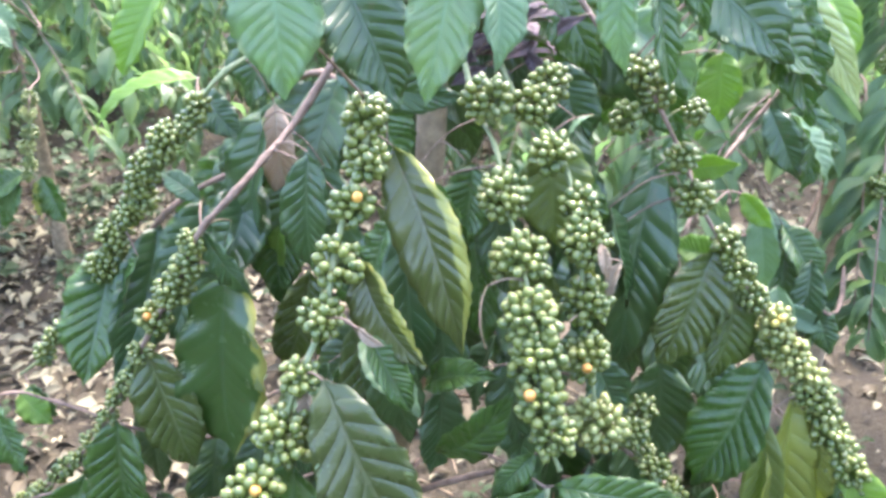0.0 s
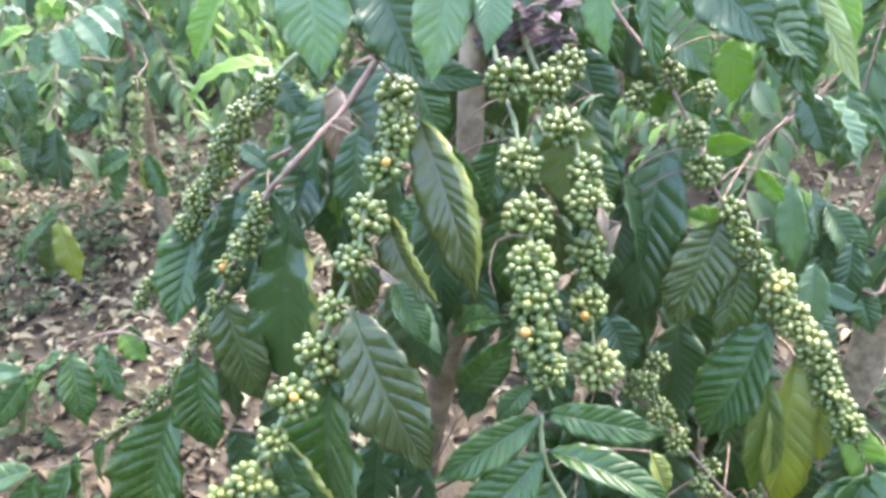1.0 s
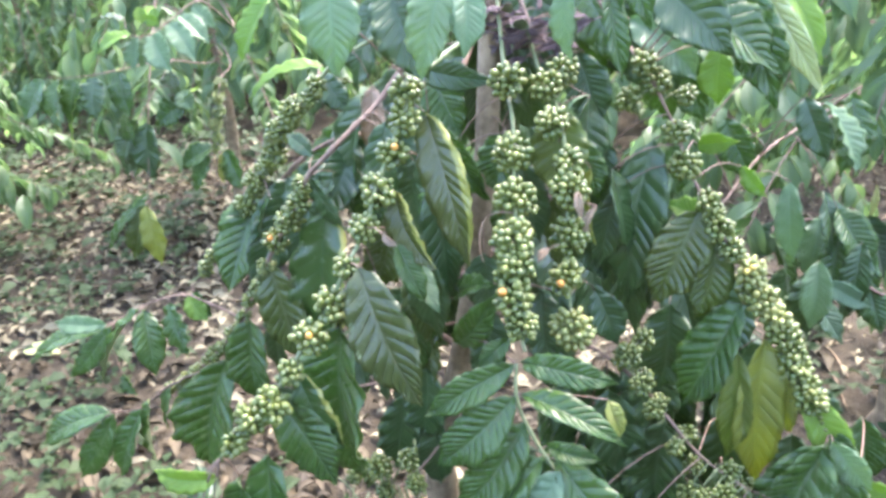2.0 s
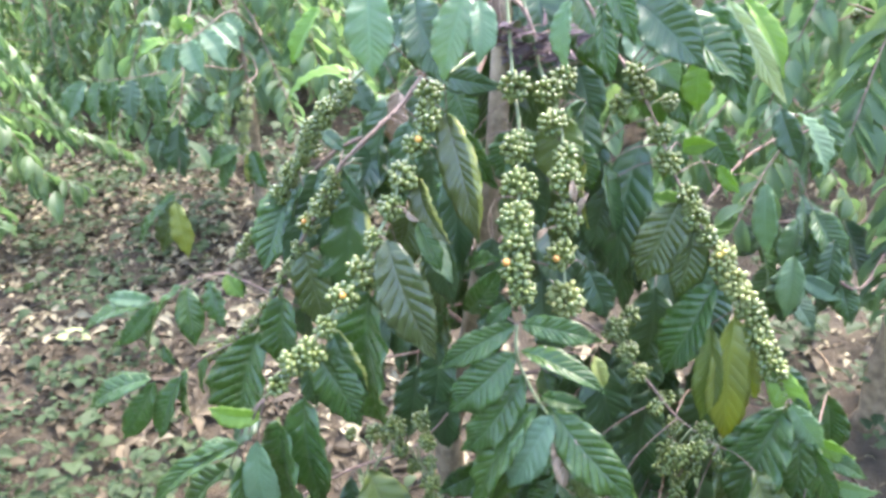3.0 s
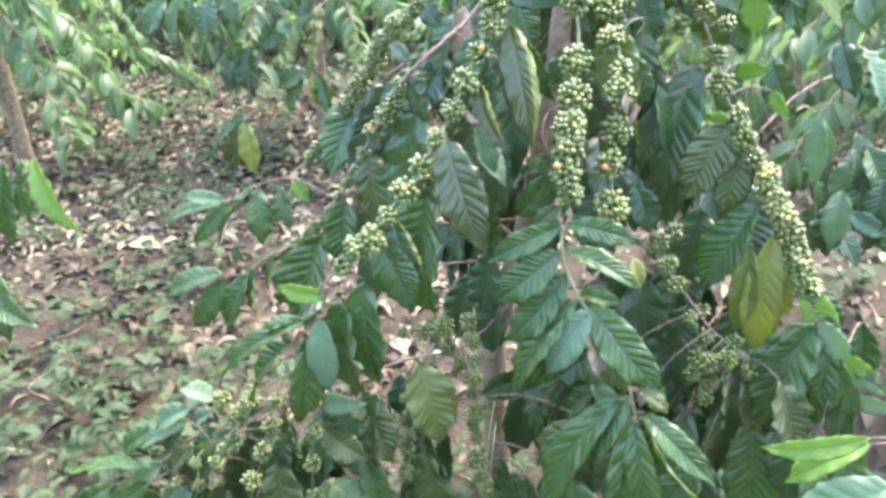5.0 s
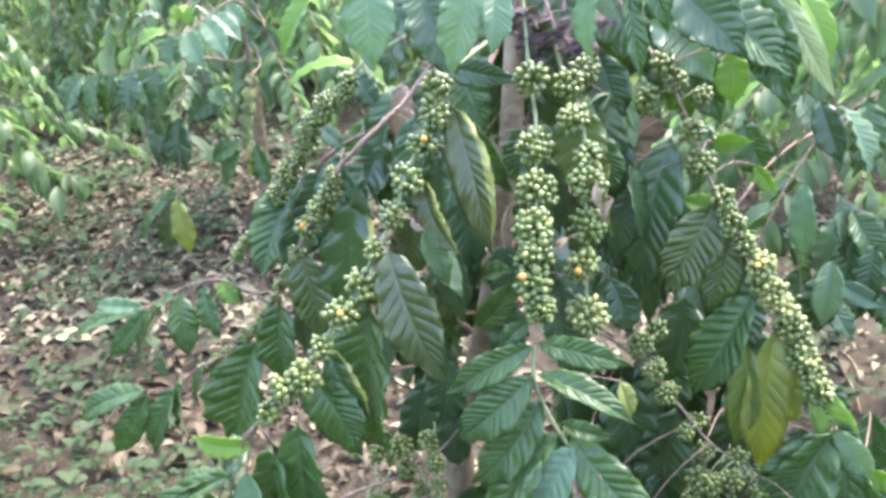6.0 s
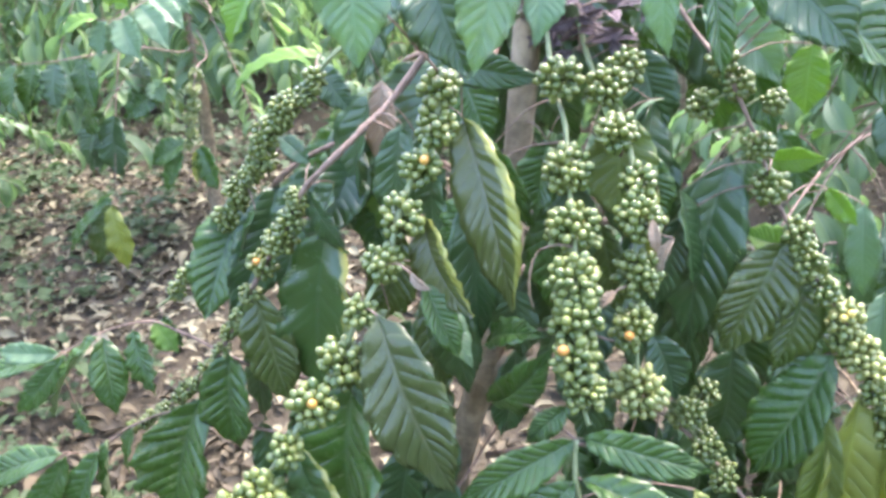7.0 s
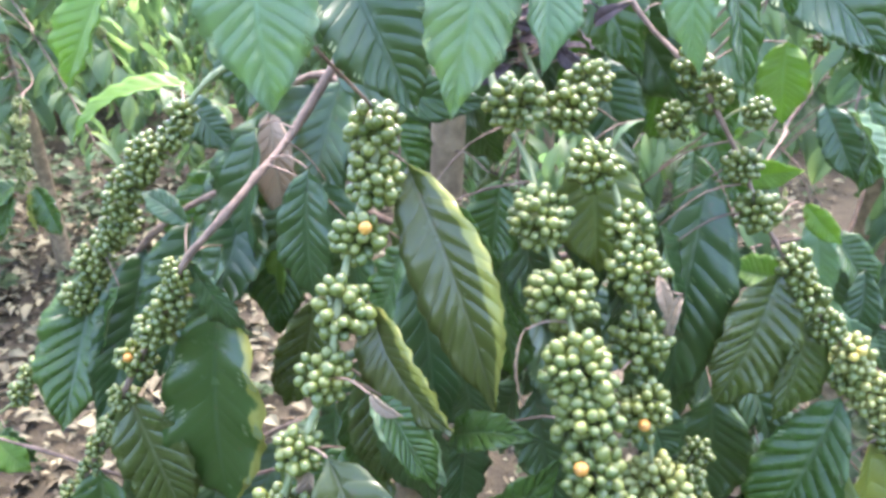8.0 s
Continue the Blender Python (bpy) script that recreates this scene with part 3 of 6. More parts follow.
# bare brown branch that bears the inner west strand
bare = branch(tree, [(-0.020, 0.840, 1.400), (-0.140, 0.770, 1.221), (-0.180, 0.720, 1.174), (-0.204, 0.690, 1.148), (-0.242, 0.680, 1.110), (-0.264, 0.680, 1.076), (-0.286, 0.680, 1.037), (-0.313, 0.680, 0.996), (-0.339, 0.680, 0.953), (-0.373, 0.690, 0.898), (-0.405, 0.700, 0.850), (-0.437, 0.700, 0.805), (-0.484, 0.710, 0.756), (-0.552, 0.720, 0.696), (-0.622, 0.730, 0.645), (-0.689, 0.740, 0.598)], 0.0041, 0.002, 'brown woody branch bare near the stem')
cluster(bare, (-0.257, 0.680, 1.097), 0.016, 8)
cluster(bare, (-0.270, 0.680, 1.065), 0.021, 11)
cluster(bare, (-0.284, 0.680, 1.035), 0.025, 14)
cluster(bare, (-0.313, 0.680, 0.996), 0.023, 12, ripe=1)
cluster(bare, (-0.339, 0.680, 0.953), 0.017, 8)
cluster(bare, (-0.373, 0.690, 0.898), 0.015, 9)
cluster(bare, (-0.405, 0.700, 0.848), 0.013, 8)
cluster(bare, (-0.437, 0.700, 0.805), 0.014, 8)
cluster(bare, (-0.484, 0.710, 0.756), 0.014, 8)
cluster(bare, (-0.552, 0.720, 0.696), 0.015, 8)
cluster(bare, (-0.609, 0.725, 0.654), 0.012, 6)
cluster(bare, (-0.356, 0.685, 0.925), 0.0135, 7)
cluster(bare, (-0.389, 0.695, 0.873), 0.0135, 7)
cluster(bare, (-0.421, 0.700, 0.827), 0.0135, 7)
cluster(bare, (-0.461, 0.705, 0.780), 0.0135, 7)
cluster(bare, (-0.507, 0.713, 0.736), 0.0135, 7)
cluster(bare, (-0.529, 0.717, 0.716), 0.0135, 7)
cluster(bare, (-0.571, 0.722, 0.682), 0.0135, 7)
cluster(bare, (-0.590, 0.723, 0.668), 0.0135, 7)

# leaves of the crown, hanging into the top of the view
crown_twig = branch(tree, [(-0.005, 0.82, 1.28), (0.0, 0.75, 1.42), (0.03, 0.62, 1.50), (0.05, 0.52, 1.52)], 0.007, 0.004)
leaf(crown_twig, (-0.149, 0.470, 1.383), (-0.191, 0.460, 1.312), 0.036, "light", 10, 20)
leaf(crown_twig, (-0.082, 0.470, 1.407), (-0.075, 0.450, 1.300), 0.059, "fresh", -6, 28)
leaf(crown_twig, (-0.056, 0.560, 1.385), (-0.007, 0.540, 1.275), 0.068, "dark", 8, 20, relief=1.6)
leaf(crown_twig, (0.044, 0.460, 1.403), (0.020, 0.435, 1.300), 0.046, "fresh", 12, 26)
leaf(crown_twig, (0.058, 0.460, 1.392), (0.065, 0.430, 1.322), 0.034, "fresh", -18, 30)
leaf(crown_twig, (0.155, 0.510, 1.388), (0.158, 0.500, 1.305), 0.028, "fresh", 15, 24)
leaf(crown_twig, (0.184, 0.570, 1.377), (0.204, 0.560, 1.274), 0.030, "green", -20, 18)
leaf(crown_twig, (0.183, 0.580, 1.409), (0.229, 0.570, 1.326), 0.033, "green", 0, 22)
leaf(crown_twig, (0.218, 0.660, 1.376), (0.316, 0.620, 1.291), 0.070, "dark", 12, 26)
leaf(crown_twig, (0.249, 0.700, 1.355), (0.373, 0.680, 1.256), 0.074, "green", -10, 22)
# glinting half and see-through half of one folded leaf, the glint put in colour
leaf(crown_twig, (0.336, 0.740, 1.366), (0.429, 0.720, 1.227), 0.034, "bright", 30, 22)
leaf(crown_twig, (0.360, 0.750, 1.365), (0.422, 0.730, 1.260), 0.034, "light", -25, 22)
leaf(crown_twig, (0.308, 0.720, 1.365), (0.375, 0.700, 1.215), 0.062, "green", -8, 22)
leaf(crown_twig, (0.311, 0.800, 1.271), (0.314, 0.790, 1.196), 0.048, "light", 5, 20)
leaf(east, (0.353, 0.800, 1.110), (0.387, 0.780, 1.074), 0.025, "light", 30, 30)
leaf(crown_twig, (0.193, 0.800, 1.308), (0.286, 0.800, 1.226), 0.066, "fresh", 0, 20)
leaf(crown_twig, (-0.092, 0.700, 1.268), (0.045, 0.665, 1.251), 0.041, "dark", 50, 30)
leaf(crown_twig, (-0.074, 0.760, 1.249), (-0.028, 0.740, 1.154), 0.068, "green", 10, 20)
leaf(crown_twig, (0.128, 0.780, 1.267), (0.163, 0.760, 1.166), 0.065, "dark", 10, 15)
leaf(crown_twig, (0.021, 0.840, 1.330), (0.037, 0.840, 1.224), 0.054, "dark", 20, 15)
leaf(crown_twig, (0.079, 0.860, 1.319), (0.098, 0.860, 1.211), 0.055, "dark", -20, 15)
leaf(crown_twig, (0.150, 0.740, 1.215), (0.132, 0.720, 1.039), 0.080, "dark", -10, 15)
leaf(crown_twig, (-0.180, 0.860, 1.335), (-0.233, 0.860, 1.189), 0.084, "dark", 10, 15)
head = branch(tree, [(0.012, 0.835, 1.36), (0.040, 0.800, 1.345), (0.060, 0.785, 1.305), (0.066, 0.780, 1.262)], 0.004, 0.0025, "dark dried flower stalk")
rng = np.random.default_rng(58)
for k in range(64):
    a, s = rng.uniform(0, 2 * math.pi), rng.random()
    node = Vector((0.048 + 0.02 * s + rng.normal() * 0.022, 0.79, 1.318 - 0.05 * s))
    out = Vector((math.cos(a), math.sin(a) * 0.8, rng.uniform(-0.55, 0.5))).normalized()
    ll = rng.uniform(0.02, 0.052)
    at_ = node + out * rng.uniform(0.004, 0.03)
    leaf(head, tuple(at_), tuple(at_ + out * ll), ll * rng.uniform(0.25, 0.42), "withered", rng.uniform(-60, 60), rng.uniform(30, 60))

# leaves along the front branch
leaf(front, (-0.019, 0.560, 1.236), (0.041, 0.510, 1.066), 0.058, "bronze", 24, 26, edge=True, relief=1.2)
leaf(front, (-0.019, 0.600, 1.147), (-0.006, 0.580, 0.985), 0.057, "dark", -8, 18)
leaf(front, (-0.029, 0.600, 1.225), (0.046, 0.600, 1.115), 0.046, "green", 30, 25)
leaf(front, (-0.041, 0.500, 1.159), (0.013, 0.465, 1.081), 0.045, "bronze", 38, 30, edge=True)
leaf(front, (-0.033, 0.470, 1.107), (0.001, 0.460, 1.039), 0.031, "green", -30, 22)
leaf(front, (-0.058, 0.415, 1.101), (0.012, 0.395, 0.942), 0.070, "bronze", 8, 22, relief=1.8, facing=(0.05, -0.7, 0.71))
leaf(front, (-0.087, 0.420, 1.028), (-0.083, 0.430, 0.791), 0.111, "green", -14, 20, relief=1.3)
leaf(front, (-0.078, 0.430, 1.082), (-0.058, 0.430, 1.036), 0.024, "dry", 20, 30)
leaf(front, (-0.125, 0.370, 0.988), (-0.078, 0.370, 0.888), 0.041, "green", 15, 25, edge=True)
leaf(front, (-0.148, 0.360, 0.954), (-0.089, 0.360, 0.842), 0.066, "green", 0, 20)
leaf(front, (-0.069, 0.500, 1.039), (-0.115, 0.490, 0.966), 0.039, "green", 0, 20)
leaf(front, (-0.045, 0.560, 1.062), (-0.012, 0.550, 0.938), 0.054, "dark", 10, 15)
leaf(front, (0.001, 0.580, 0.986), (0.074, 0.500, 1.049), 0.033, "green", 30, 20)

# sprig at the tip of the front branch
leaf(front, (-0.205, 0.300, 0.879), (-0.274, 0.285, 0.889), 0.029, "light", -25, 50)
leaf(front, (-0.212, 0.310, 0.864), (-0.252, 0.300, 0.826), 0.052, "dark", 20, 45)
leaf(front, (-0.229, 0.290, 0.837), (-0.400, 0.265, 0.693), 0.036, "green", 32, 22)
leaf(front, (-0.259, 0.290, 0.793), (-0.342, 0.270, 0.664), 0.060, "green", 12, 25, relief=1.3)
leaf(front, (-0.236, 0.285, 0.810), (-0.260, 0.270, 0.643), 0.054, "green", -8, 25)
leaf(front, (-0.252, 0.300, 0.823), (-0.324, 0.290, 0.785), 0.030, "green", 30, 35)
leaf(front, (-0.210, 0.290, 0.846), (-0.199, 0.280, 0.717), 0.050, "fresh", 12, 22)
leaf(front, (-0.190, 0.320, 0.867), (-0.166, 0.310, 0.689), 0.092, "green", 5, 18, relief=0.7)
leaf(front, (-0.155, 0.330, 0.898), (-0.142, 0.330, 0.716), 0.073, "green", -10, 20, relief=0.6)

# leaves behind the west branches
leaf(bare, (-0.198, 0.800, 1.198), (-0.228, 0.790, 1.020), 0.074, "dark", 5, 12)
leaf(bare, (-0.194, 0.830, 1.208), (-0.183, 0.820, 1.076), 0.044, "dry", -10, 18)
leaf(bare, (-0.232, 0.740, 1.094), (-0.270, 0.740, 0.957), 0.063, "dark", 10, 15)
leaf(bare, (-0.231, 0.700, 1.048), (-0.251, 0.690, 0.794), 0.109, "green", 0, 16, edge=True, relief=0.4)
leaf(bare, (-0.332, 0.680, 0.962), (-0.299, 0.680, 0.786), 0.075, "olive", -12, 18, relief=1.5)
leaf(bare, (-0.450, 0.690, 0.762), (-0.532, 0.690, 0.514), 0.123, "green", 6, 16, relief=1.6)
leaf(bare, (-0.396, 0.700, 0.844), (-0.404, 0.700, 0.671), 0.082, "green", -12, 18)
leaf(bare, (-0.365, 0.740, 0.871), (-0.380, 0.740, 0.696), 0.070, "dark", 10, 15)
leaf(bare, (-0.248, 0.690, 1.102), (-0.197, 0.690, 1.020), 0.035, "dark", 40, 20)
leaf(bare, (-0.194, 0.800, 1.064), (-0.205, 0.800, 0.990), 0.030, "light", 10, 15)
leaf(bare, (-0.175, 0.820, 1.078), (-0.176, 0.820, 1.008), 0.029, "fresh", -15, 15)
leaf(bare, (-0.361, 0.760, 1.038), (-0.398, 0.760, 0.940), 0.039, "green", 20, 15)
leaf(bare, (-0.264, 0.740, 1.118), (-0.314, 0.760, 1.145), 0.028, "dark", -25, 20)
leaf(bare, (-0.551, 0.770, 0.841), (-0.516, 0.760, 0.800), 0.039, "green", 20, 20)
leaf(bare, (-0.301, 0.880, 1.214), (-0.246, 0.860, 1.154), 0.044, "dark", 20, 15)
leaf(bare, (-0.316, 0.920, 1.218), (-0.444, 0.880, 1.164), 0.040, "light", 30, 50)
leaf(bare, (-0.245, 0.900, 1.155), (-0.271, 0.880, 1.028), 0.074, "dark", 0, 15)

# two low sprays of the west side
low_west = branch(tree, [(-0.020, 0.860, 0.800), (-0.304, 0.740, 0.787), (-0.492, 0.735, 0.840), (-0.551, 0.735, 0.853), (-0.647, 0.735, 0.818), (-0.743, 0.735, 0.759)], 0.0024, 0.0014)
leaf(low_west, (-0.577, 0.730, 0.838), (-0.535, 0.700, 0.746), 0.056, "green", 10, 22, relief=1.4)
leaf(low_west, (-0.636, 0.730, 0.816), (-0.616, 0.700, 0.696), 0.056, "green", -10, 22, relief=1.4)
leaf(low_west, (-0.635, 0.720, 0.824), (-0.726, 0.690, 0.680), 0.049, "green", 12, 25)
leaf(low_west, (-0.707, 0.720, 0.780), (-0.802, 0.690, 0.674), 0.041, "green", -8, 25)
leaf(low_west, (-0.729, 0.720, 0.769), (-0.890, 0.690, 0.697), 0.039, "green", 15, 28)
leaf(low_west, (-0.552, 0.750, 0.843), (-0.511, 0.740, 0.802), 0.037, "light", -15, 22)
leaf(low_west, (-0.718, 0.720, 0.781), (-0.815, 0.700, 0.785), 0.034, "fresh", 25, 40)
leaf(low_west, (-0.719, 0.730, 0.667), (-0.689, 0.720, 0.630), 0.030, "green", 0, 20)
lower_west = branch(tree, [(-0.020, 0.860, 0.720), (-0.279, 0.720, 0.702), (-0.476, 0.700, 0.727), (-0.585, 0.700, 0.683), (-0.666, 0.700, 0.619), (-0.741, 0.700, 0.596)], 0.0024, 0.0014)
leaf(lower_west, (-0.588, 0.700, 0.679), (-0.607, 0.690, 0.588), 0.041, "green", 8, 22)
leaf(lower_west, (-0.643, 0.700, 0.642), (-0.641, 0.680, 0.512), 0.048, "green", -8, 22)
leaf(lower_west, (-0.659, 0.690, 0.624), (-0.728, 0.670, 0.462), 0.063, "green", 10, 22)
leaf(lower_west, (-0.716, 0.680, 0.610), (-0.819, 0.660, 0.457), 0.057, "green", -8, 25)
leaf(lower_west, (-0.722, 0.680, 0.615), (-0.890, 0.660, 0.523), 0.061, "green", 12, 34)
leaf(lower_west, (-0.374, 0.720, 0.713), (-0.364, 0.720, 0.582), 0.054, "dark", -15, 22)

# leaves on the east side
leaf(east, (0.236, 0.730, 1.164), (0.215, 0.710, 0.928), 0.085, "dark", -6, 20, relief=1.4)
leaf(east, (0.299, 0.700, 1.081), (0.249, 0.680, 0.951), 0.075, "olive", 8, 22, relief=1.6)
leaf(east, (0.323, 0.690, 1.047), (0.305, 0.680, 0.930), 0.055, "olive", -6, 20, relief=1.4)
leaf(east, (0.361, 0.670, 0.966), (0.298, 0.660, 0.802), 0.081, "green", 8, 20, relief=1.6)
leaf(east, (0.394, 0.662, 0.921), (0.403, 0.650, 0.697), 0.066, "yellow", 4, 18)
leaf(east, (0.360, 0.645, 0.909), (0.361, 0.640, 0.742), 0.045, "lime", 14, 15)
leaf(east, (0.414, 0.655, 0.888), (0.437, 0.640, 0.796), 0.051, "yellow", 15, 20)
leaf(east, (0.214, 0.780, 1.122), (0.234, 0.760, 0.850), 0.101, "dark", 5, 14, relief=1.6)
leaf(east, (0.273, 0.760, 0.908), (0.265, 0.750, 0.763), 0.089, "dark", -8, 14)
leaf(east, (0.174, 0.660, 0.972), (0.205, 0.660, 0.891), 0.051, "dark", -8, 20)
leaf(east, (0.295, 0.840, 1.125), (0.347, 0.800, 1.145), 0.030, "light", 40, 30)
leaf(east, (0.322, 0.740, 1.057), (0.254, 0.720, 1.081), 0.038, "light", 0, 20)
leaf(east, (0.473, 0.600, 0.814), (0.385, 0.580, 0.677), 0.067, "green", 10, 20)
leaf(east, (0.481, 0.620, 0.822), (0.517, 0.610, 0.776), 0.030, "green", 10, 30)
leaf(east, (0.497, 0.610, 0.767), (0.574, 0.590, 0.750), 0.033, "light", 25, 30)
leaf(east, (0.520, 0.600, 0.743), (0.591, 0.580, 0.724), 0.029, "green", 20, 35)
leaf(east, (0.540, 0.590, 0.704), (0.609, 0.570, 0.714), 0.029, "fresh", 30, 35)
leaf(east, (0.491, 0.610, 0.740), (0.490, 0.590, 0.617), 0.051, "green", -10, 22)
leaf(east, (0.547, 0.590, 0.706), (0.545, 0.570, 0.605), 0.047, "green", 10, 22)
leaf(east, (0.472, 0.600, 0.812), (0.419, 0.570, 0.633), 0.093, "green", 6, 20)
leaf(east, (0.492, 0.590, 0.793), (0.494, 0.570, 0.634), 0.052, "green", -20, 20)
leaf(east, (0.479, 0.600, 0.819), (0.528, 0.580, 0.768), 0.042, "fresh", 20, 25)
leaf(east, (0.503, 0.590, 0.775), (0.557, 0.560, 0.685), 0.051, "green", 10, 22)
leaf(east, (0.446, 0.640, 0.865), (0.515, 0.620, 0.760), 0.048, "light", 20, 30)
leaf(second, (0.159, 0.660, 1.237), (0.133, 0.640, 1.218), 0.009, "fresh", 20, 40)
leaf(second, (0.159, 0.560, 1.149), (0.166, 0.550, 1.119), 0.011, "dry", 30, 45)
leaf(second, (0.180, 0.570, 1.128), (0.171, 0.560, 1.091), 0.012, "dry", 30, 40)
leaf(middle, (0.061, 0.520, 1.127), (0.061, 0.500, 1.078), 0.009, "dry", 60, 30)
leaf(second, (0.132, 0.530, 1.088), (0.120, 0.520, 1.073), 0.012, "dry", 20, 40)
leaf(front, (-0.032, 0.430, 1.136), (-0.012, 0.420, 1.128), 0.009, "dry", 10, 40)

# leafy end of the middle branch
spray = branch(tree, [(0.111, 0.435, 0.988), (0.115, 0.420, 0.950), (0.133, 0.410, 0.916), (0.155, 0.400, 0.887), (0.178, 0.390, 0.863), (0.194, 0.385, 0.838), (0.201, 0.375, 0.839), (0.238, 0.355, 0.795), (0.253, 0.345, 0.748)], 0.0022, 0.0015, "green young shoot")
leaf(spray, (0.109, 0.435, 0.987), (0.012, 0.400, 0.927), 0.039, "green", 12, 30)
leaf(spray, (0.117, 0.435, 0.991), (0.226, 0.420, 0.987), 0.034, "green", -5, 43)
leaf(spray, (0.113, 0.420, 0.955), (0.027, 0.390, 0.868), 0.057, "green", 8, 30, relief=1.6)
leaf(spray, (0.120, 0.420, 0.958), (0.235, 0.400, 0.923), 0.034, "green", -8, 36, relief=1.6)
leaf(spray, (0.125, 0.415, 0.927), (0.046, 0.390, 0.803), 0.056, "green", -6, 30, relief=1.6)
leaf(spray, (0.150, 0.410, 0.901), (0.212, 0.400, 0.901), 0.023, "green", 10, 38)
leaf(spray, (0.150, 0.400, 0.896), (0.073, 0.370, 0.729), 0.066, "green", 8, 30, relief=1.3)
leaf(spray, (0.169, 0.385, 0.890), (0.117, 0.360, 0.784), 0.053, "fresh", 4, 30, relief=1.6)
leaf(spray, (0.177, 0.385, 0.872), (0.203, 0.365, 0.786), 0.043, "dry", 10, 26)
leaf(spray, (0.162, 0.400, 0.895), (0.287, 0.370, 0.785), 0.060, "green", -12, 28, relief=1.6)
leaf(spray, (0.187, 0.385, 0.855), (0.237, 0.360, 0.777), 0.034, "olive", 10, 30)
leaf(spray, (0.227, 0.360, 0.778), (0.136, 0.330, 0.541), 0.059, "green", 10, 30)
leaf(spray, (0.244, 0.350, 0.751), (0.243, 0.325, 0.543), 0.054, "green", -10, 30)
leaf(spray, (0.249, 0.350, 0.753), (0.313, 0.325, 0.573), 0.046, "green", 12, 30)
leaf(spray, (0.261, 0.355, 0.763), (0.371, 0.330, 0.688), 0.040, "green", -4, 32)
leaf(spray, (0.248, 0.360, 0.795), (0.294, 0.350, 0.777), 0.022, "olive", -10, 38)
leaf(spray, (0.169, 0.420, 0.650), (0.103, 0.400, 0.569), 0.036, "green", 10, 32)
leaf(spray, (0.164, 0.440, 0.576), (0.120, 0.420, 0.395), 0.054, "dark", -10, 28)
leaf(spray, (0.101, 0.450, 1.010), (0.067, 0.440, 0.972), 0.024, "green", 10, 25, relief=1.4)
leaf(spray, (0.213, 0.430, 0.959), (0.229, 0.420, 0.919), 0.023, "yellow", 10, 20)
leaf(spray, (0.239, 0.360, 0.777), (0.169, 0.350, 0.646), 0.053, "green", -14, 28, relief=1.4)
leaf(spray, (0.189, 0.390, 0.855), (0.224, 0.375, 0.777), 0.050, "olive", 15, 22, relief=0.7)
leaf(spray, (0.263, 0.360, 0.750), (0.368, 0.340, 0.635), 0.024, "light", 45, 24)
leaf(spray, (0.166, 0.420, 0.663), (0.105, 0.410, 0.570), 0.047, "olive", 14, 30, relief=1.4)
leaf(spray, (0.156, 0.410, 0.892), (0.084, 0.390, 0.725), 0.047, "green", 18, 30, relief=1.4)
leaf(spray, (0.258, 0.370, 0.791), (0.292, 0.360, 0.765), 0.027, "light", -10, 30)

# lower shoots and fruit near the ground
low_front = branch(tree, [(-0.040, 0.860, 0.660), (-0.115, 0.660, 0.592), (-0.198, 0.520, 0.618), (-0.302, 0.440, 0.576), (-0.377, 0.400, 0.568), (-0.448, 0.380, 0.507), (-0.557, 0.360, 0.415), (-0.756, 0.340, 0.249)], 0.0026, 0.0014)
cluster(low_front, (-0.139, 0.600, 0.661), 0.024, 9)
cluster(low_front, (-0.101, 0.620, 0.665), 0.019, 7)
cluster(low_front, (-0.187, 0.600, 0.630), 0.018, 6)
cluster(low_front, (-0.208, 0.560, 0.493), 0.016, 5)
cluster(low_front, (-0.207, 0.560, 0.406), 0.017, 6)
cluster(low_front, (-0.215, 0.560, 0.311), 0.017, 5)
cluster(low_front, (-0.072, 0.580, 0.575), 0.016, 6)
cluster(low_front, (-0.064, 0.580, 0.496), 0.017, 6)
cluster(low_front, (-0.068, 0.580, 0.379), 0.018, 6)
cluster(low_front, (-0.048, 0.580, 0.325), 0.019, 6)
cluster(low_front, (-0.040, 0.580, 0.249), 0.017, 5)
hanging = branch(tree, [(-0.300, 0.330, 0.700), (-0.325, 0.310, 0.659), (-0.339, 0.300, 0.589), (-0.362, 0.295, 0.521), (-0.387, 0.290, 0.448), (-0.413, 0.288, 0.369)], 0.0016, 0.001, 'thin green hanging twig')
cluster(hanging, (-0.330, 0.308, 0.641), 0.017, 6)
cluster(hanging, (-0.339, 0.300, 0.589), 0.018, 6)
cluster(hanging, (-0.360, 0.296, 0.527), 0.019, 7)
cluster(hanging, (-0.385, 0.290, 0.456), 0.019, 6)
cluster(hanging, (-0.404, 0.289, 0.393), 0.016, 5)
hanging = branch(tree, [(-0.240, 0.350, 0.703), (-0.266, 0.335, 0.659), (-0.274, 0.330, 0.587), (-0.281, 0.325, 0.499), (-0.291, 0.320, 0.360)], 0.0016, 0.001, 'thin green hanging twig')
cluster(hanging, (-0.270, 0.334, 0.635), 0.015, 6)
cluster(hanging, (-0.274, 0.330, 0.581), 0.017, 6)
cluster(hanging, (-0.282, 0.325, 0.505), 0.018, 6)
cluster(hanging, (-0.283, 0.322, 0.432), 0.018, 6)
cluster(hanging, (-0.291, 0.320, 0.374), 0.015, 5)
hanging = branch(tree, [(-0.319, 0.330, 0.683), (-0.382, 0.310, 0.630), (-0.412, 0.300, 0.578), (-0.427, 0.295, 0.518)], 0.0016, 0.001, 'thin green hanging twig')
cluster(hanging, (-0.382, 0.310, 0.630), 0.018, 7)
cluster(hanging, (-0.409, 0.300, 0.589), 0.020, 8)
cluster(hanging, (-0.422, 0.295, 0.533), 0.020, 8)
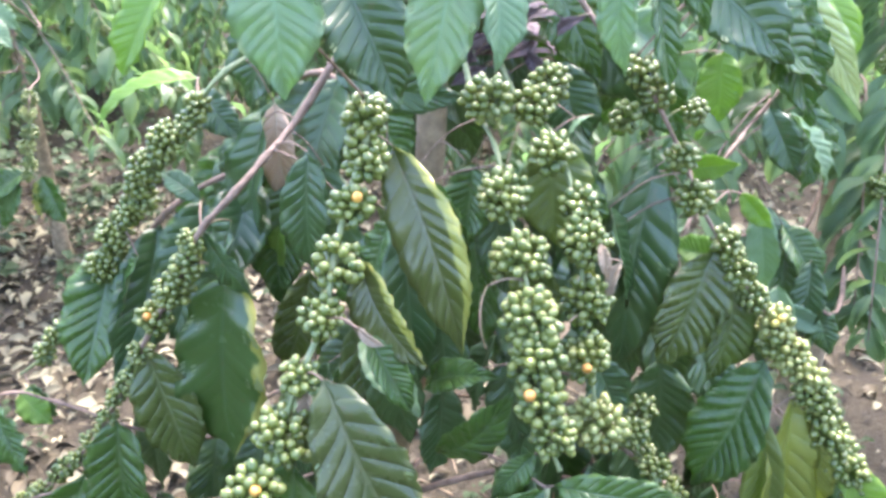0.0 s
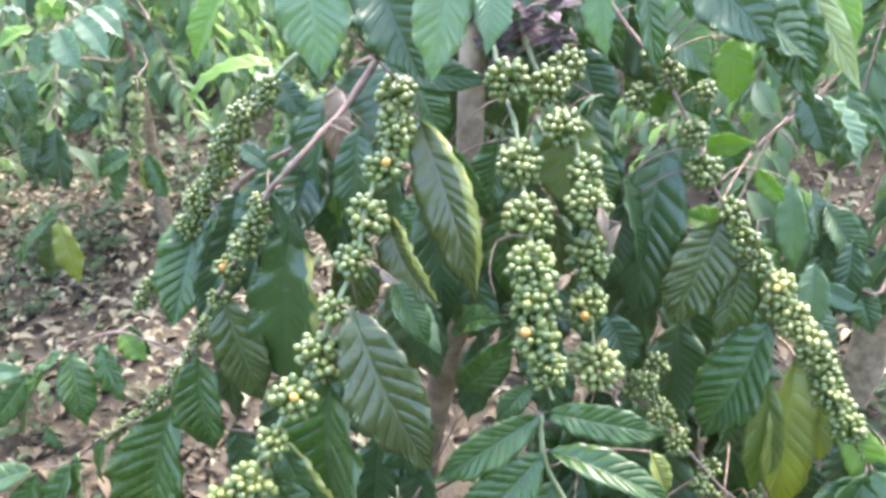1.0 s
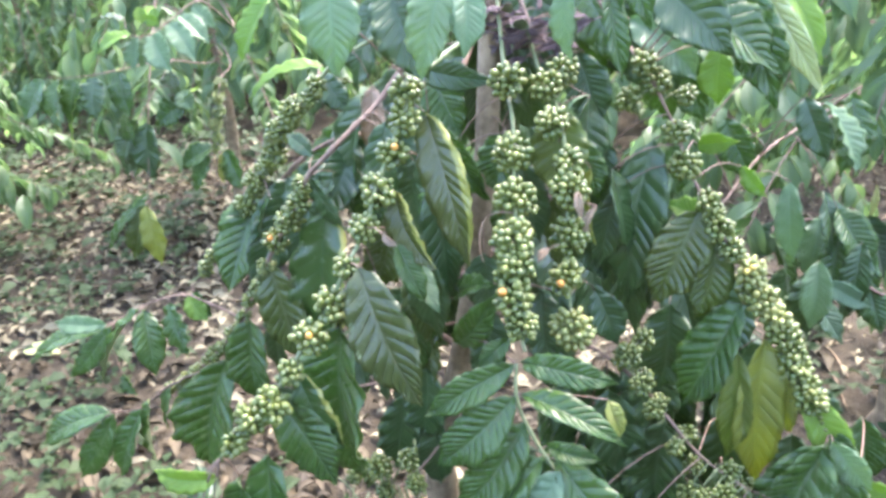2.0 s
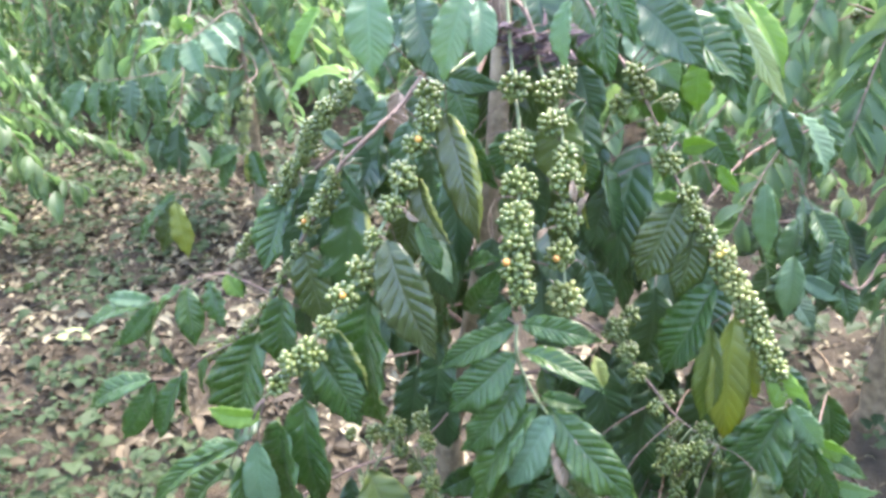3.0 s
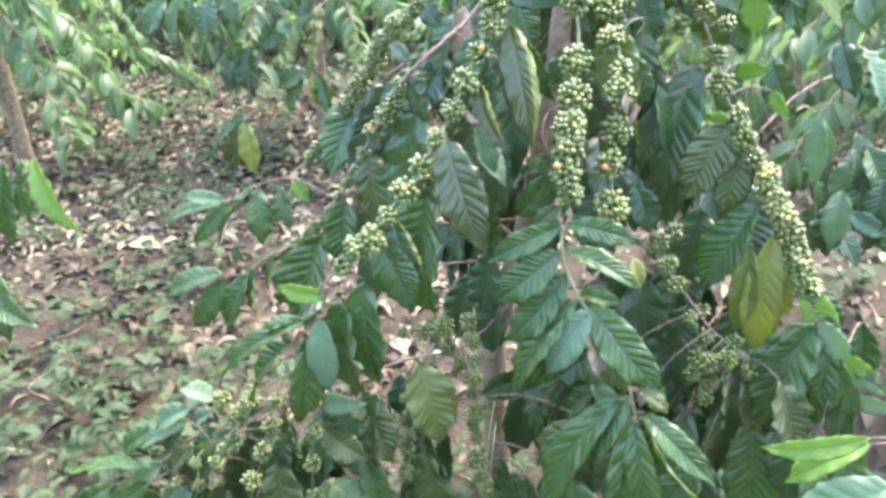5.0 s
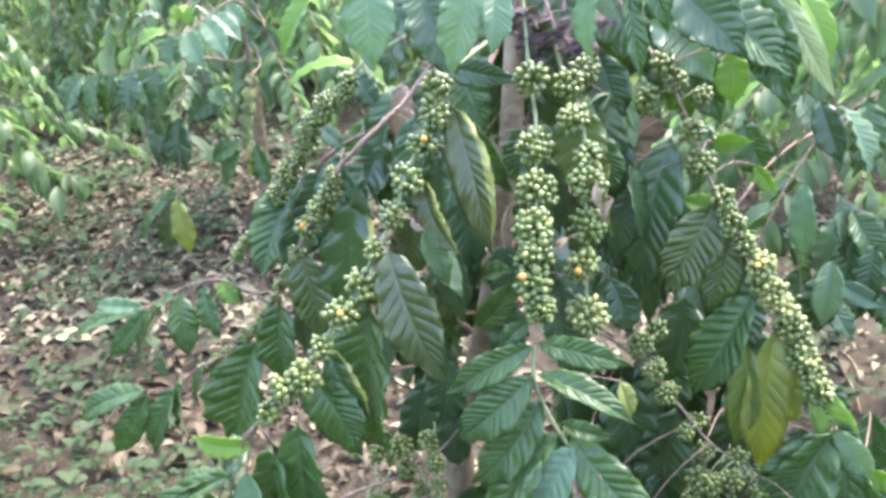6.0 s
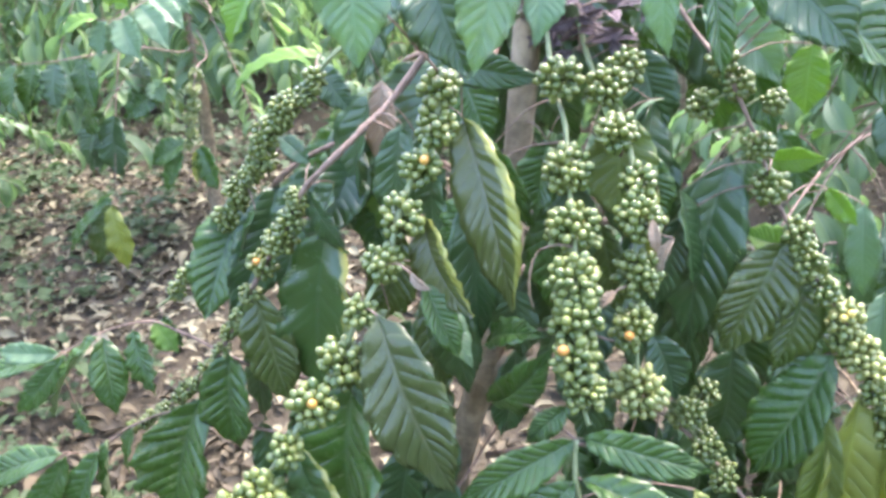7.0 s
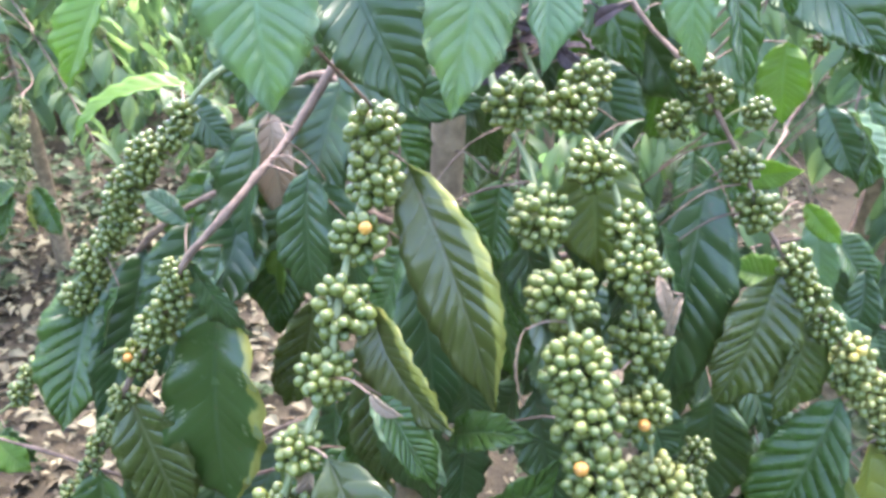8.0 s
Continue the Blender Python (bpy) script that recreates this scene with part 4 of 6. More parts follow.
cluster(hanging, (-0.437, 0.300, 0.614), 0.016, 6)
hanging = branch(tree, [(-0.141, 0.550, 0.652), (-0.169, 0.520, 0.587), (-0.177, 0.500, 0.491), (-0.181, 0.490, 0.353)], 0.0016, 0.001, 'thin green hanging twig')
cluster(hanging, (-0.165, 0.510, 0.569), 0.018, 6)
cluster(hanging, (-0.177, 0.500, 0.505), 0.018, 6)
cluster(hanging, (-0.179, 0.495, 0.438), 0.019, 6)
cluster(hanging, (-0.180, 0.490, 0.376), 0.017, 5)
hanging = branch(tree, [(-0.104, 0.660, 0.674), (-0.070, 0.580, 0.601), (-0.057, 0.560, 0.485), (-0.028, 0.540, 0.276)], 0.0016, 0.001, 'thin green hanging twig')
cluster(hanging, (-0.081, 0.600, 0.638), 0.018, 6)
cluster(hanging, (-0.068, 0.575, 0.579), 0.018, 6)
cluster(hanging, (-0.059, 0.565, 0.508), 0.019, 6)
cluster(hanging, (-0.055, 0.550, 0.408), 0.020, 6)
cluster(hanging, (-0.036, 0.545, 0.345), 0.020, 6)
leaf(low_front, (-0.416, 0.400, 0.402), (-0.369, 0.390, 0.212), 0.097, "olive", 6, 20, relief=0.7)
leaf(low_front, (-0.303, 0.440, 0.563), (-0.216, 0.420, 0.539), 0.046, "green", 40, 30)
leaf(low_front, (-0.294, 0.460, 0.497), (-0.215, 0.440, 0.383), 0.073, "dark", 10, 20)
leaf(low_front, (-0.325, 0.450, 0.348), (-0.190, 0.430, 0.266), 0.073, "green", 14, 24)
leaf(low_front, (-0.163, 0.520, 0.625), (-0.111, 0.500, 0.464), 0.098, "lime", -6, 20, relief=0.8)
leaf(low_front, (-0.167, 0.550, 0.428), (-0.126, 0.540, 0.169), 0.085, "green", 8, 18)
leaf(low_front, (-0.699, 0.350, 0.326), (-0.997, 0.330, 0.201), 0.048, "green", 20, 24)
leaf(low_front, (-0.707, 0.350, 0.292), (-0.939, 0.330, 0.098), 0.064, "green", -10, 22)
leaf(low_front, (-0.606, 0.360, 0.305), (-0.674, 0.350, 0.154), 0.054, "fresh", 10, 22)
leaf(low_front, (-0.584, 0.360, 0.265), (-0.587, 0.350, 0.122), 0.064, "green", -10, 22)
leaf(low_front, (-0.492, 0.380, 0.479), (-0.627, 0.370, 0.239), 0.059, "dark", 10, 22)
leaf(low_front, (-0.403, 0.420, 0.449), (-0.447, 0.420, 0.313), 0.058, "dark", 10, 22)
leaf(low_front, (-0.543, 0.400, 0.511), (-0.613, 0.380, 0.531), 0.043, "fresh", 20, 40)
leaf(low_front, (-0.032, 0.620, 0.359), (0.067, 0.600, 0.210), 0.071, "green", 20, 20)
leaf(low_front, (-0.279, 0.360, 0.626), (-0.177, 0.350, 0.650), 0.039, "fresh", 30, 45, relief=1.6)
leaf(low_front, (-0.265, 0.380, 0.604), (-0.193, 0.370, 0.573), 0.060, "dark", 20, 30)
leaf(low_front, (-0.323, 0.330, 0.628), (-0.293, 0.320, 0.511), 0.036, "olive", 25, 20)
leaf(low_front, (-0.291, 0.380, 0.544), (-0.188, 0.370, 0.506), 0.059, "olive", 15, 25)
leaf(low_front, (-0.306, 0.400, 0.391), (-0.187, 0.390, 0.333), 0.068, "green", -12, 28, relief=1.5)
leaf(low_front, (-0.696, 0.400, 0.236), (-0.742, 0.390, 0.049), 0.068, "fresh", 10, 25, relief=1.6)
leaf(low_front, (-0.615, 0.400, 0.267), (-0.626, 0.390, 0.091), 0.071, "green", -14, 25, relief=1.4)
leaf(low_front, (-0.602, 0.380, 0.376), (-0.525, 0.370, 0.444), 0.030, "light", 20, 30)
leaf(low_front, (-0.611, 0.390, 0.447), (-0.754, 0.380, 0.338), 0.053, "fresh", 25, 30)
leaf(low_front, (-0.557, 0.410, 0.476), (-0.616, 0.400, 0.423), 0.035, "fresh", 10, 30)
leaf(low_front, (-0.144, 0.500, 0.439), (-0.080, 0.490, 0.262), 0.090, "olive", 8, 20)
leaf(low_front, (-0.293, 0.600, 0.454), (-0.244, 0.600, 0.340), 0.048, "olive", 30, 20)
low_east = branch(tree, [(0.000, 0.860, 0.780), (0.141, 0.720, 0.856), (0.233, 0.660, 0.838), (0.281, 0.620, 0.808), (0.327, 0.600, 0.767), (0.387, 0.580, 0.741)], 0.0026, 0.0014)
cluster(low_east, (0.216, 0.680, 0.856), 0.020, 9)
cluster(low_east, (0.237, 0.680, 0.889), 0.018, 8)
cluster(low_east, (0.241, 0.670, 0.834), 0.016, 7)
cluster(low_east, (0.270, 0.650, 0.813), 0.016, 7)
cluster(low_east, (0.309, 0.620, 0.781), 0.014, 6)
cluster(low_east, (0.321, 0.600, 0.740), 0.016, 8)
cluster(low_east, (0.330, 0.600, 0.688), 0.016, 8)
cluster(low_east, (0.337, 0.600, 0.650), 0.013, 6)
cluster(low_east, (0.370, 0.600, 0.754), 0.017, 9)
cluster(low_east, (0.389, 0.600, 0.727), 0.014, 6)
cluster(low_east, (0.316, 0.580, 0.726), 0.017, 8)
cluster(low_east, (0.356, 0.580, 0.698), 0.017, 8)
cluster(low_east, (0.334, 0.580, 0.668), 0.015, 6)
cluster(low_east, (0.379, 0.590, 0.731), 0.016, 7)
leaf(low_east, (0.193, 0.720, 0.775), (0.241, 0.710, 0.615), 0.089, "dark", 6, 16)
leaf(low_east, (0.280, 0.720, 0.733), (0.275, 0.710, 0.535), 0.099, "dark", -8, 16)
leaf(low_east, (0.353, 0.740, 0.733), (0.399, 0.730, 0.547), 0.088, "dark", 10, 16)
leaf(low_east, (0.262, 0.720, 0.654), (0.307, 0.720, 0.483), 0.096, "dark", 10, 16)
leaf(low_east, (0.371, 0.680, 0.610), (0.366, 0.670, 0.404), 0.099, "dark", -10, 16)
leaf(low_east, (0.303, 0.620, 0.531), (0.372, 0.610, 0.346), 0.093, "dark", 12, 18)
leaf(low_east, (0.415, 0.620, 0.593), (0.435, 0.600, 0.382), 0.094, "green", -8, 18)
leaf(low_east, (0.347, 0.550, 0.551), (0.293, 0.530, 0.417), 0.069, "green", 10, 22)
leaf(low_east, (0.474, 0.580, 0.654), (0.491, 0.560, 0.483), 0.074, "dark", 8, 18)
leaf(low_east, (0.144, 0.500, 0.467), (0.191, 0.490, 0.312), 0.082, "green", 0, 18)

# dense low foliage round the stem
leaf(low_east, (0.478, 0.655, 0.504), (0.477, 0.638, 0.364), 0.068, "dark", -27, 12)
leaf(low_east, (0.539, 0.570, 0.646), (0.567, 0.537, 0.485), 0.073, "green", -6, 19)
leaf(low_east, (0.374, 0.667, 0.719), (0.377, 0.640, 0.541), 0.056, "dark", 22, 15)
leaf(low_east, (0.500, 0.506, 0.615), (0.543, 0.488, 0.519), 0.061, "green", -17, 17)
leaf(low_east, (0.437, 0.545, 0.735), (0.485, 0.535, 0.606), 0.069, "olive", -10, 24)
leaf(low_east, (0.315, 0.571, 0.620), (0.282, 0.537, 0.423), 0.056, "dark", -7, 27)
leaf(low_east, (0.277, 0.667, 0.370), (0.269, 0.639, 0.149), 0.086, "green", -2, 15)
leaf(low_east, (0.360, 0.708, 0.675), (0.404, 0.700, 0.527), 0.080, "dark", -6, 24)
leaf(low_east, (0.254, 0.684, 0.438), (0.351, 0.651, 0.251), 0.085, "green", -20, 23)
leaf(low_east, (0.473, 0.666, 0.636), (0.508, 0.650, 0.448), 0.063, "olive", -29, 18)
leaf(low_east, (0.408, 0.777, 0.324), (0.424, 0.744, 0.085), 0.072, "dark", -20, 18)
leaf(low_east, (0.060, 0.749, 0.253), (0.014, 0.729, 0.001), 0.082, "green", 3, 13)
leaf(low_east, (0.469, 0.634, 0.696), (0.441, 0.620, 0.567), 0.057, "dark", 25, 26)
leaf(low_east, (0.296, 0.700, 0.538), (0.371, 0.684, 0.397), 0.084, "green", 5, 23)
leaf(low_east, (0.320, 0.709, 0.449), (0.270, 0.701, 0.270), 0.067, "olive", -17, 12)
leaf(low_east, (0.143, 0.766, 0.382), (0.141, 0.739, 0.192), 0.083, "dark", 17, 27)
leaf(low_east, (0.257, 0.602, 0.506), (0.322, 0.582, 0.378), 0.084, "green", 13, 20)
leaf(low_east, (0.225, 0.515, 0.636), (0.188, 0.482, 0.473), 0.067, "dark", -28, 20)
leaf(low_east, (0.308, 0.719, 0.474), (0.341, 0.694, 0.296), 0.078, "green", -15, 20)
leaf(low_east, (0.384, 0.797, 0.595), (0.455, 0.779, 0.401), 0.070, "olive", -14, 12)
leaf(low_east, (0.002, 0.758, 0.493), (-0.045, 0.756, 0.242), 0.078, "dark", -18, 22)
leaf(low_east, (0.313, 0.636, 0.556), (0.309, 0.628, 0.371), 0.086, "green", 13, 16)
leaf(low_east, (0.156, 0.528, 0.663), (0.229, 0.528, 0.524), 0.058, "dark", -26, 15)
leaf(low_east, (0.264, 0.794, 0.401), (0.350, 0.757, 0.270), 0.086, "green", -23, 25)
leaf(low_east, (0.271, 0.597, 0.487), (0.314, 0.566, 0.335), 0.060, "olive", 19, 19)
leaf(low_east, (0.274, 0.612, 0.411), (0.352, 0.598, 0.258), 0.071, "dark", -26, 16)
leaf(low_east, (0.145, 0.662, 0.662), (0.156, 0.626, 0.546), 0.062, "green", -21, 17)
leaf(low_east, (0.494, 0.623, 0.761), (0.544, 0.586, 0.680), 0.050, "dark", 11, 16)
leaf(low_east, (0.283, 0.768, 0.565), (0.369, 0.760, 0.439), 0.078, "green", -5, 23)
leaf(low_east, (0.394, 0.600, 0.725), (0.410, 0.568, 0.600), 0.069, "olive", -9, 19)
leaf(low_east, (0.033, 0.784, 0.434), (0.054, 0.761, 0.230), 0.091, "dark", 18, 16)
leaf(low_east, (0.229, 0.650, 0.386), (0.317, 0.631, 0.261), 0.087, "green", -1, 26)
leaf(low_east, (0.119, 0.575, 0.552), (0.119, 0.543, 0.358), 0.071, "dark", -29, 27)
leaf(low_east, (0.521, 0.559, 0.640), (0.566, 0.558, 0.514), 0.059, "green", -25, 14)
leaf(low_front, (-0.561, 0.452, 0.229), (-0.519, 0.449, 0.091), 0.060, "dark", 25, 25)
leaf(low_front, (-0.648, 0.449, 0.166), (-0.704, 0.410, -0.053), 0.069, "dark", -8, 21)
leaf(low_front, (-0.411, 0.515, 0.409), (-0.322, 0.483, 0.270), 0.057, "olive", 10, 19)
leaf(low_front, (-0.338, 0.459, 0.480), (-0.343, 0.452, 0.346), 0.071, "green", -14, 26)
leaf(low_front, (-0.400, 0.511, 0.427), (-0.325, 0.498, 0.239), 0.083, "green", 4, 21)
leaf(low_front, (-0.633, 0.488, 0.221), (-0.662, 0.479, -0.029), 0.064, "dark", 29, 16)
leaf(low_front, (-0.499, 0.461, 0.483), (-0.500, 0.450, 0.352), 0.063, "dark", -20, 24)
leaf(low_front, (-0.239, 0.477, 0.306), (-0.313, 0.462, 0.106), 0.073, "olive", 13, 23)
leaf(low_front, (-0.243, 0.451, 0.459), (-0.185, 0.443, 0.276), 0.054, "green", 9, 25)
leaf(low_front, (-0.210, 0.445, 0.595), (-0.217, 0.422, 0.445), 0.072, "green", 1, 15)
leaf(low_front, (-0.405, 0.543, 0.295), (-0.469, 0.530, 0.114), 0.072, "dark", -2, 14)
leaf(low_front, (-0.305, 0.421, 0.359), (-0.238, 0.401, 0.258), 0.061, "dark", -4, 15)
leaf(low_front, (-0.315, 0.450, 0.325), (-0.363, 0.412, 0.143), 0.059, "olive", 21, 25)
leaf(low_front, (-0.467, 0.471, 0.266), (-0.473, 0.444, 0.124), 0.058, "green", -18, 27)
leaf(low_front, (-0.438, 0.536, 0.290), (-0.479, 0.518, 0.136), 0.066, "green", -20, 16)
leaf(low_front, (-0.311, 0.464, 0.452), (-0.366, 0.458, 0.251), 0.087, "dark", 20, 24)
leaf(low_front, (-0.387, 0.488, 0.359), (-0.458, 0.458, 0.153), 0.092, "dark", -2, 19)
leaf(low_front, (-0.243, 0.446, 0.588), (-0.174, 0.425, 0.454), 0.073, "olive", -27, 20)
leaf(low_front, (-0.359, 0.482, 0.505), (-0.296, 0.478, 0.394), 0.053, "green", 10, 26)
leaf(low_front, (-0.571, 0.449, 0.226), (-0.585, 0.430, -0.005), 0.063, "green", 21, 17)
leaf(low_front, (-0.177, 0.694, 0.321), (-0.182, 0.681, 0.121), 0.054, "dark", -21, 18)
leaf(low_front, (-0.207, 0.642, 0.427), (-0.177, 0.613, 0.283), 0.055, "dark", 12, 18)
leaf(low_front, (-0.218, 0.683, 0.418), (-0.231, 0.671, 0.260), 0.074, "olive", -18, 18)
leaf(low_front, (-0.193, 0.640, 0.299), (-0.165, 0.621, 0.174), 0.074, "green", -3, 19)
leaf(low_front, (-0.230, 0.645, 0.204), (-0.275, 0.631, 0.011), 0.066, "green", -23, 26)
leaf(low_front, (-0.245, 0.642, 0.235), (-0.241, 0.623, 0.046), 0.053, "dark", -2, 18)
leaf(low_front, (-0.263, 0.649, 0.485), (-0.265, 0.634, 0.336), 0.052, "dark", 10, 25)
leaf(second, (0.128, 0.701, 1.194), (0.133, 0.701, 1.065), 0.056, "dark", 15, 18)
leaf(bare, (-0.131, 0.727, 0.914), (-0.133, 0.727, 0.783), 0.075, "dark", 24, 14)
leaf(second, (0.035, 0.752, 1.163), (0.044, 0.752, 1.061), 0.066, "olive", 2, 21)
leaf(second, (0.146, 0.688, 1.175), (0.172, 0.688, 1.093), 0.046, "green", 20, 19)
leaf(bare, (-0.040, 0.665, 1.126), (-0.067, 0.665, 1.040), 0.056, "green", 5, 11)
leaf(second, (0.162, 0.732, 1.061), (0.179, 0.732, 0.953), 0.067, "dark", -4, 15)
leaf(bare, (-0.093, 0.715, 1.126), (-0.086, 0.715, 1.008), 0.060, "dark", 12, 14)
leaf(bare, (-0.155, 0.773, 1.016), (-0.202, 0.773, 0.875), 0.070, "olive", 0, 11)
leaf(second, (0.046, 0.668, 1.186), (0.037, 0.668, 1.097), 0.053, "green", 22, 12)
leaf(second, (0.220, 0.760, 1.087), (0.234, 0.760, 0.939), 0.070, "dark", 17, 11)
leaf(second, (0.179, 0.748, 1.151), (0.157, 0.748, 1.044), 0.050, "dark", 6, 13)
leaf(second, (0.063, 0.708, 1.139), (0.090, 0.708, 1.016), 0.057, "dark", 11, 21)
leaf(bare, (-0.015, 0.689, 1.172), (-0.039, 0.689, 1.065), 0.060, "olive", 13, 11)
leaf(bare, (-0.090, 0.761, 1.080), (-0.100, 0.761, 0.945), 0.058, "green", 2, 17)
leaf(bare, (-0.127, 0.768, 1.152), (-0.121, 0.768, 1.022), 0.068, "dark", -16, 14)
leaf(second, (0.071, 0.725, 0.958), (0.047, 0.725, 0.850), 0.052, "dark", 12, 20)
leaf(bare, (-0.085, 0.665, 1.003), (-0.072, 0.665, 0.857), 0.058, "olive", -1, 12)
leaf(second, (0.186, 0.692, 1.133), (0.212, 0.692, 1.013), 0.056, "dark", 3, 11)
leaf(bare, (-0.120, 0.744, 0.904), (-0.122, 0.744, 0.745), 0.060, "green", -17, 17)
leaf(bare, (-0.126, 0.701, 1.187), (-0.133, 0.701, 1.047), 0.055, "dark", -9, 21)
leaf(bare, (-0.034, 0.717, 1.067), (-0.068, 0.717, 0.965), 0.049, "dark", 14, 14)
leaf(second, (0.105, 0.719, 1.077), (0.133, 0.719, 0.958), 0.050, "olive", 8, 10)
leaf(second, (0.046, 0.711, 1.100), (0.061, 0.711, 0.954), 0.069, "green", 13, 19)
leaf(second, (0.192, 0.701, 1.102), (0.171, 0.701, 0.984), 0.047, "dark", -14, 14)
leaf(second, (0.122, 0.665, 1.220), (0.129, 0.655, 1.106), 0.072, "lime", 6, 18, relief=0.6)
leaf(second, (0.163, 0.660, 1.144), (0.174, 0.650, 1.043), 0.028, "yellow", 30, 20)
leaf(bare, (0.007, 0.716, 0.989), (0.019, 0.716, 0.886), 0.067, "dark", 13, 10)
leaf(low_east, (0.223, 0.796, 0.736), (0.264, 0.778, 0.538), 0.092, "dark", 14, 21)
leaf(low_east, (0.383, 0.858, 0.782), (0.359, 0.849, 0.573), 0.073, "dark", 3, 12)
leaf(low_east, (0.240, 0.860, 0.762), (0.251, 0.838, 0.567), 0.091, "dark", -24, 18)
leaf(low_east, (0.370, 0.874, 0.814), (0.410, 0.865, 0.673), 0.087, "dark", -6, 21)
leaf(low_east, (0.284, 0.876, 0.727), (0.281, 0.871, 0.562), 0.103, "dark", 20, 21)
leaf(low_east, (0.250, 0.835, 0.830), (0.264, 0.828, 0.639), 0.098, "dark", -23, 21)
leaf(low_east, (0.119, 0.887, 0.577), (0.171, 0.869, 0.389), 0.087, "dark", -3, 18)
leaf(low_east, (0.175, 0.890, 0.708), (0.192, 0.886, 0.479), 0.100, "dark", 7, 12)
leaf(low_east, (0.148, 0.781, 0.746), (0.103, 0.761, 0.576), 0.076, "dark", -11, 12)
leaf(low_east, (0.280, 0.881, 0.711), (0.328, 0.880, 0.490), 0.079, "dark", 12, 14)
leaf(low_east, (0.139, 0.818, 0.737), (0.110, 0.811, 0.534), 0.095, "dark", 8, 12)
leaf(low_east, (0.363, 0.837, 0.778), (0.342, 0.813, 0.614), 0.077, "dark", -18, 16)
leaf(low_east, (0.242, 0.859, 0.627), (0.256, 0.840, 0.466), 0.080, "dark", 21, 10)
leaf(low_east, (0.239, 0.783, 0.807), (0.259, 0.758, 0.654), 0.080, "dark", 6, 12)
leaf(front, (0.017, 0.520, 0.952), (0.085, 0.470, 1.058), 0.040, "green", 30, 30)
leaf(low_east, (0.084, 0.760, 0.913), (0.107, 0.740, 0.787), 0.065, "dark", 12, 16)
leaf(low_east, (0.109, 0.760, 0.877), (0.102, 0.740, 0.747), 0.065, "dark", -5, 16)
leaf(low_front, (-0.104, 0.760, 0.860), (-0.090, 0.740, 0.724), 0.069, "olive", 10, 16)
leaf(low_front, (0.003, 0.760, 0.869), (-0.012, 0.740, 0.733), 0.067, "dark", -8, 16)
leaf(front, (-0.054, 0.550, 1.055), (0.004, 0.500, 1.005), 0.037, "fresh", -10, 25)
leaf(front, (-0.101, 0.560, 1.023), (-0.135, 0.540, 0.958), 0.033, "olive", 10, 20)
cluster(low_front, (-0.519, 0.390, 0.526), 0.016, 6)
cluster(low_front, (-0.448, 0.390, 0.561), 0.017, 7)
cluster(low_front, (-0.276, 0.500, 0.543), 0.015, 5)
cluster(low_front, (-0.267, 0.500, 0.476), 0.016, 5)
cluster(low_front, (-0.252, 0.580, 0.421), 0.017, 6)
cluster(low_front, (-0.160, 0.580, 0.576), 0.015, 6)
cluster(low_front, (-0.115, 0.600, 0.576), 0.015, 6)
cluster(low_front, (-0.139, 0.600, 0.623), 0.017, 7)
cluster(low_east, (0.336, 0.560, 0.727), 0.018, 9)
cluster(low_east, (0.314, 0.560, 0.699), 0.017, 8)
cluster(low_east, (0.358, 0.570, 0.738), 0.016, 8)
cluster(low_east, (0.239, 0.620, 0.862), 0.018, 9)
cluster(low_east, (0.267, 0.600, 0.836), 0.016, 8)
cluster(low_east, (0.294, 0.580, 0.790), 0.014, 7)
cluster(low_east, (0.224, 0.640, 0.881), 0.019, 9)
cluster(low_east, (0.394, 0.570, 0.726), 0.014, 6)
cluster(low_east, (0.338, 0.560, 0.660), 0.013, 6)
# more fruit and leaves low in the tree
cluster(low_front, (-0.081, 0.590, 0.607), 0.013, 5)
cluster(low_front, (-0.072, 0.585, 0.576), 0.014, 5)
cluster(low_front, (-0.074, 0.580, 0.542), 0.013, 5)
cluster(low_front, (-0.063, 0.575, 0.508), 0.014, 5)
cluster(low_front, (-0.067, 0.570, 0.475), 0.015, 5)
cluster(low_front, (-0.058, 0.565, 0.439), 0.016, 5)
cluster(low_front, (-0.049, 0.560, 0.415), 0.014, 5)
cluster(low_front, (-0.037, 0.550, 0.346), 0.018, 5)
cluster(low_front, (-0.172, 0.505, 0.500), 0.014, 5)
cluster(low_front, (-0.176, 0.500, 0.456), 0.015, 5)
cluster(low_front, (-0.177, 0.495, 0.417), 0.014, 5)
cluster(low_front, (-0.176, 0.490, 0.373), 0.015, 5)
cluster(low_front, (-0.170, 0.620, 0.612), 0.013, 5)
cluster(low_front, (-0.135, 0.620, 0.600), 0.013, 5)
cluster(low_front, (-0.237, 0.620, 0.609), 0.012, 5)
cluster(low_front, (-0.445, 0.310, 0.591), 0.015, 5)
cluster(low_front, (-0.416, 0.310, 0.583), 0.016, 5)
cluster(low_front, (-0.389, 0.310, 0.616), 0.014, 5)
cluster(low_front, (-0.456, 0.300, 0.501), 0.014, 5)
cluster(low_front, (-0.474, 0.300, 0.458), 0.015, 5)
cluster(low_front, (-0.549, 0.320, 0.415), 0.014, 5)
cluster(low_front, (-0.550, 0.320, 0.359), 0.014, 5)
cluster(low_front, (-0.617, 0.330, 0.340), 0.013, 5)
cluster(low_front, (-0.333, 0.300, 0.573), 0.014, 5)
leaf(low_front, (-0.486, 0.470, 0.440), (-0.536, 0.460, 0.221), 0.096, "dark", 8, 16)
leaf(low_front, (-0.547, 0.480, 0.360), (-0.593, 0.470, 0.156), 0.087, "dark", -12, 16)
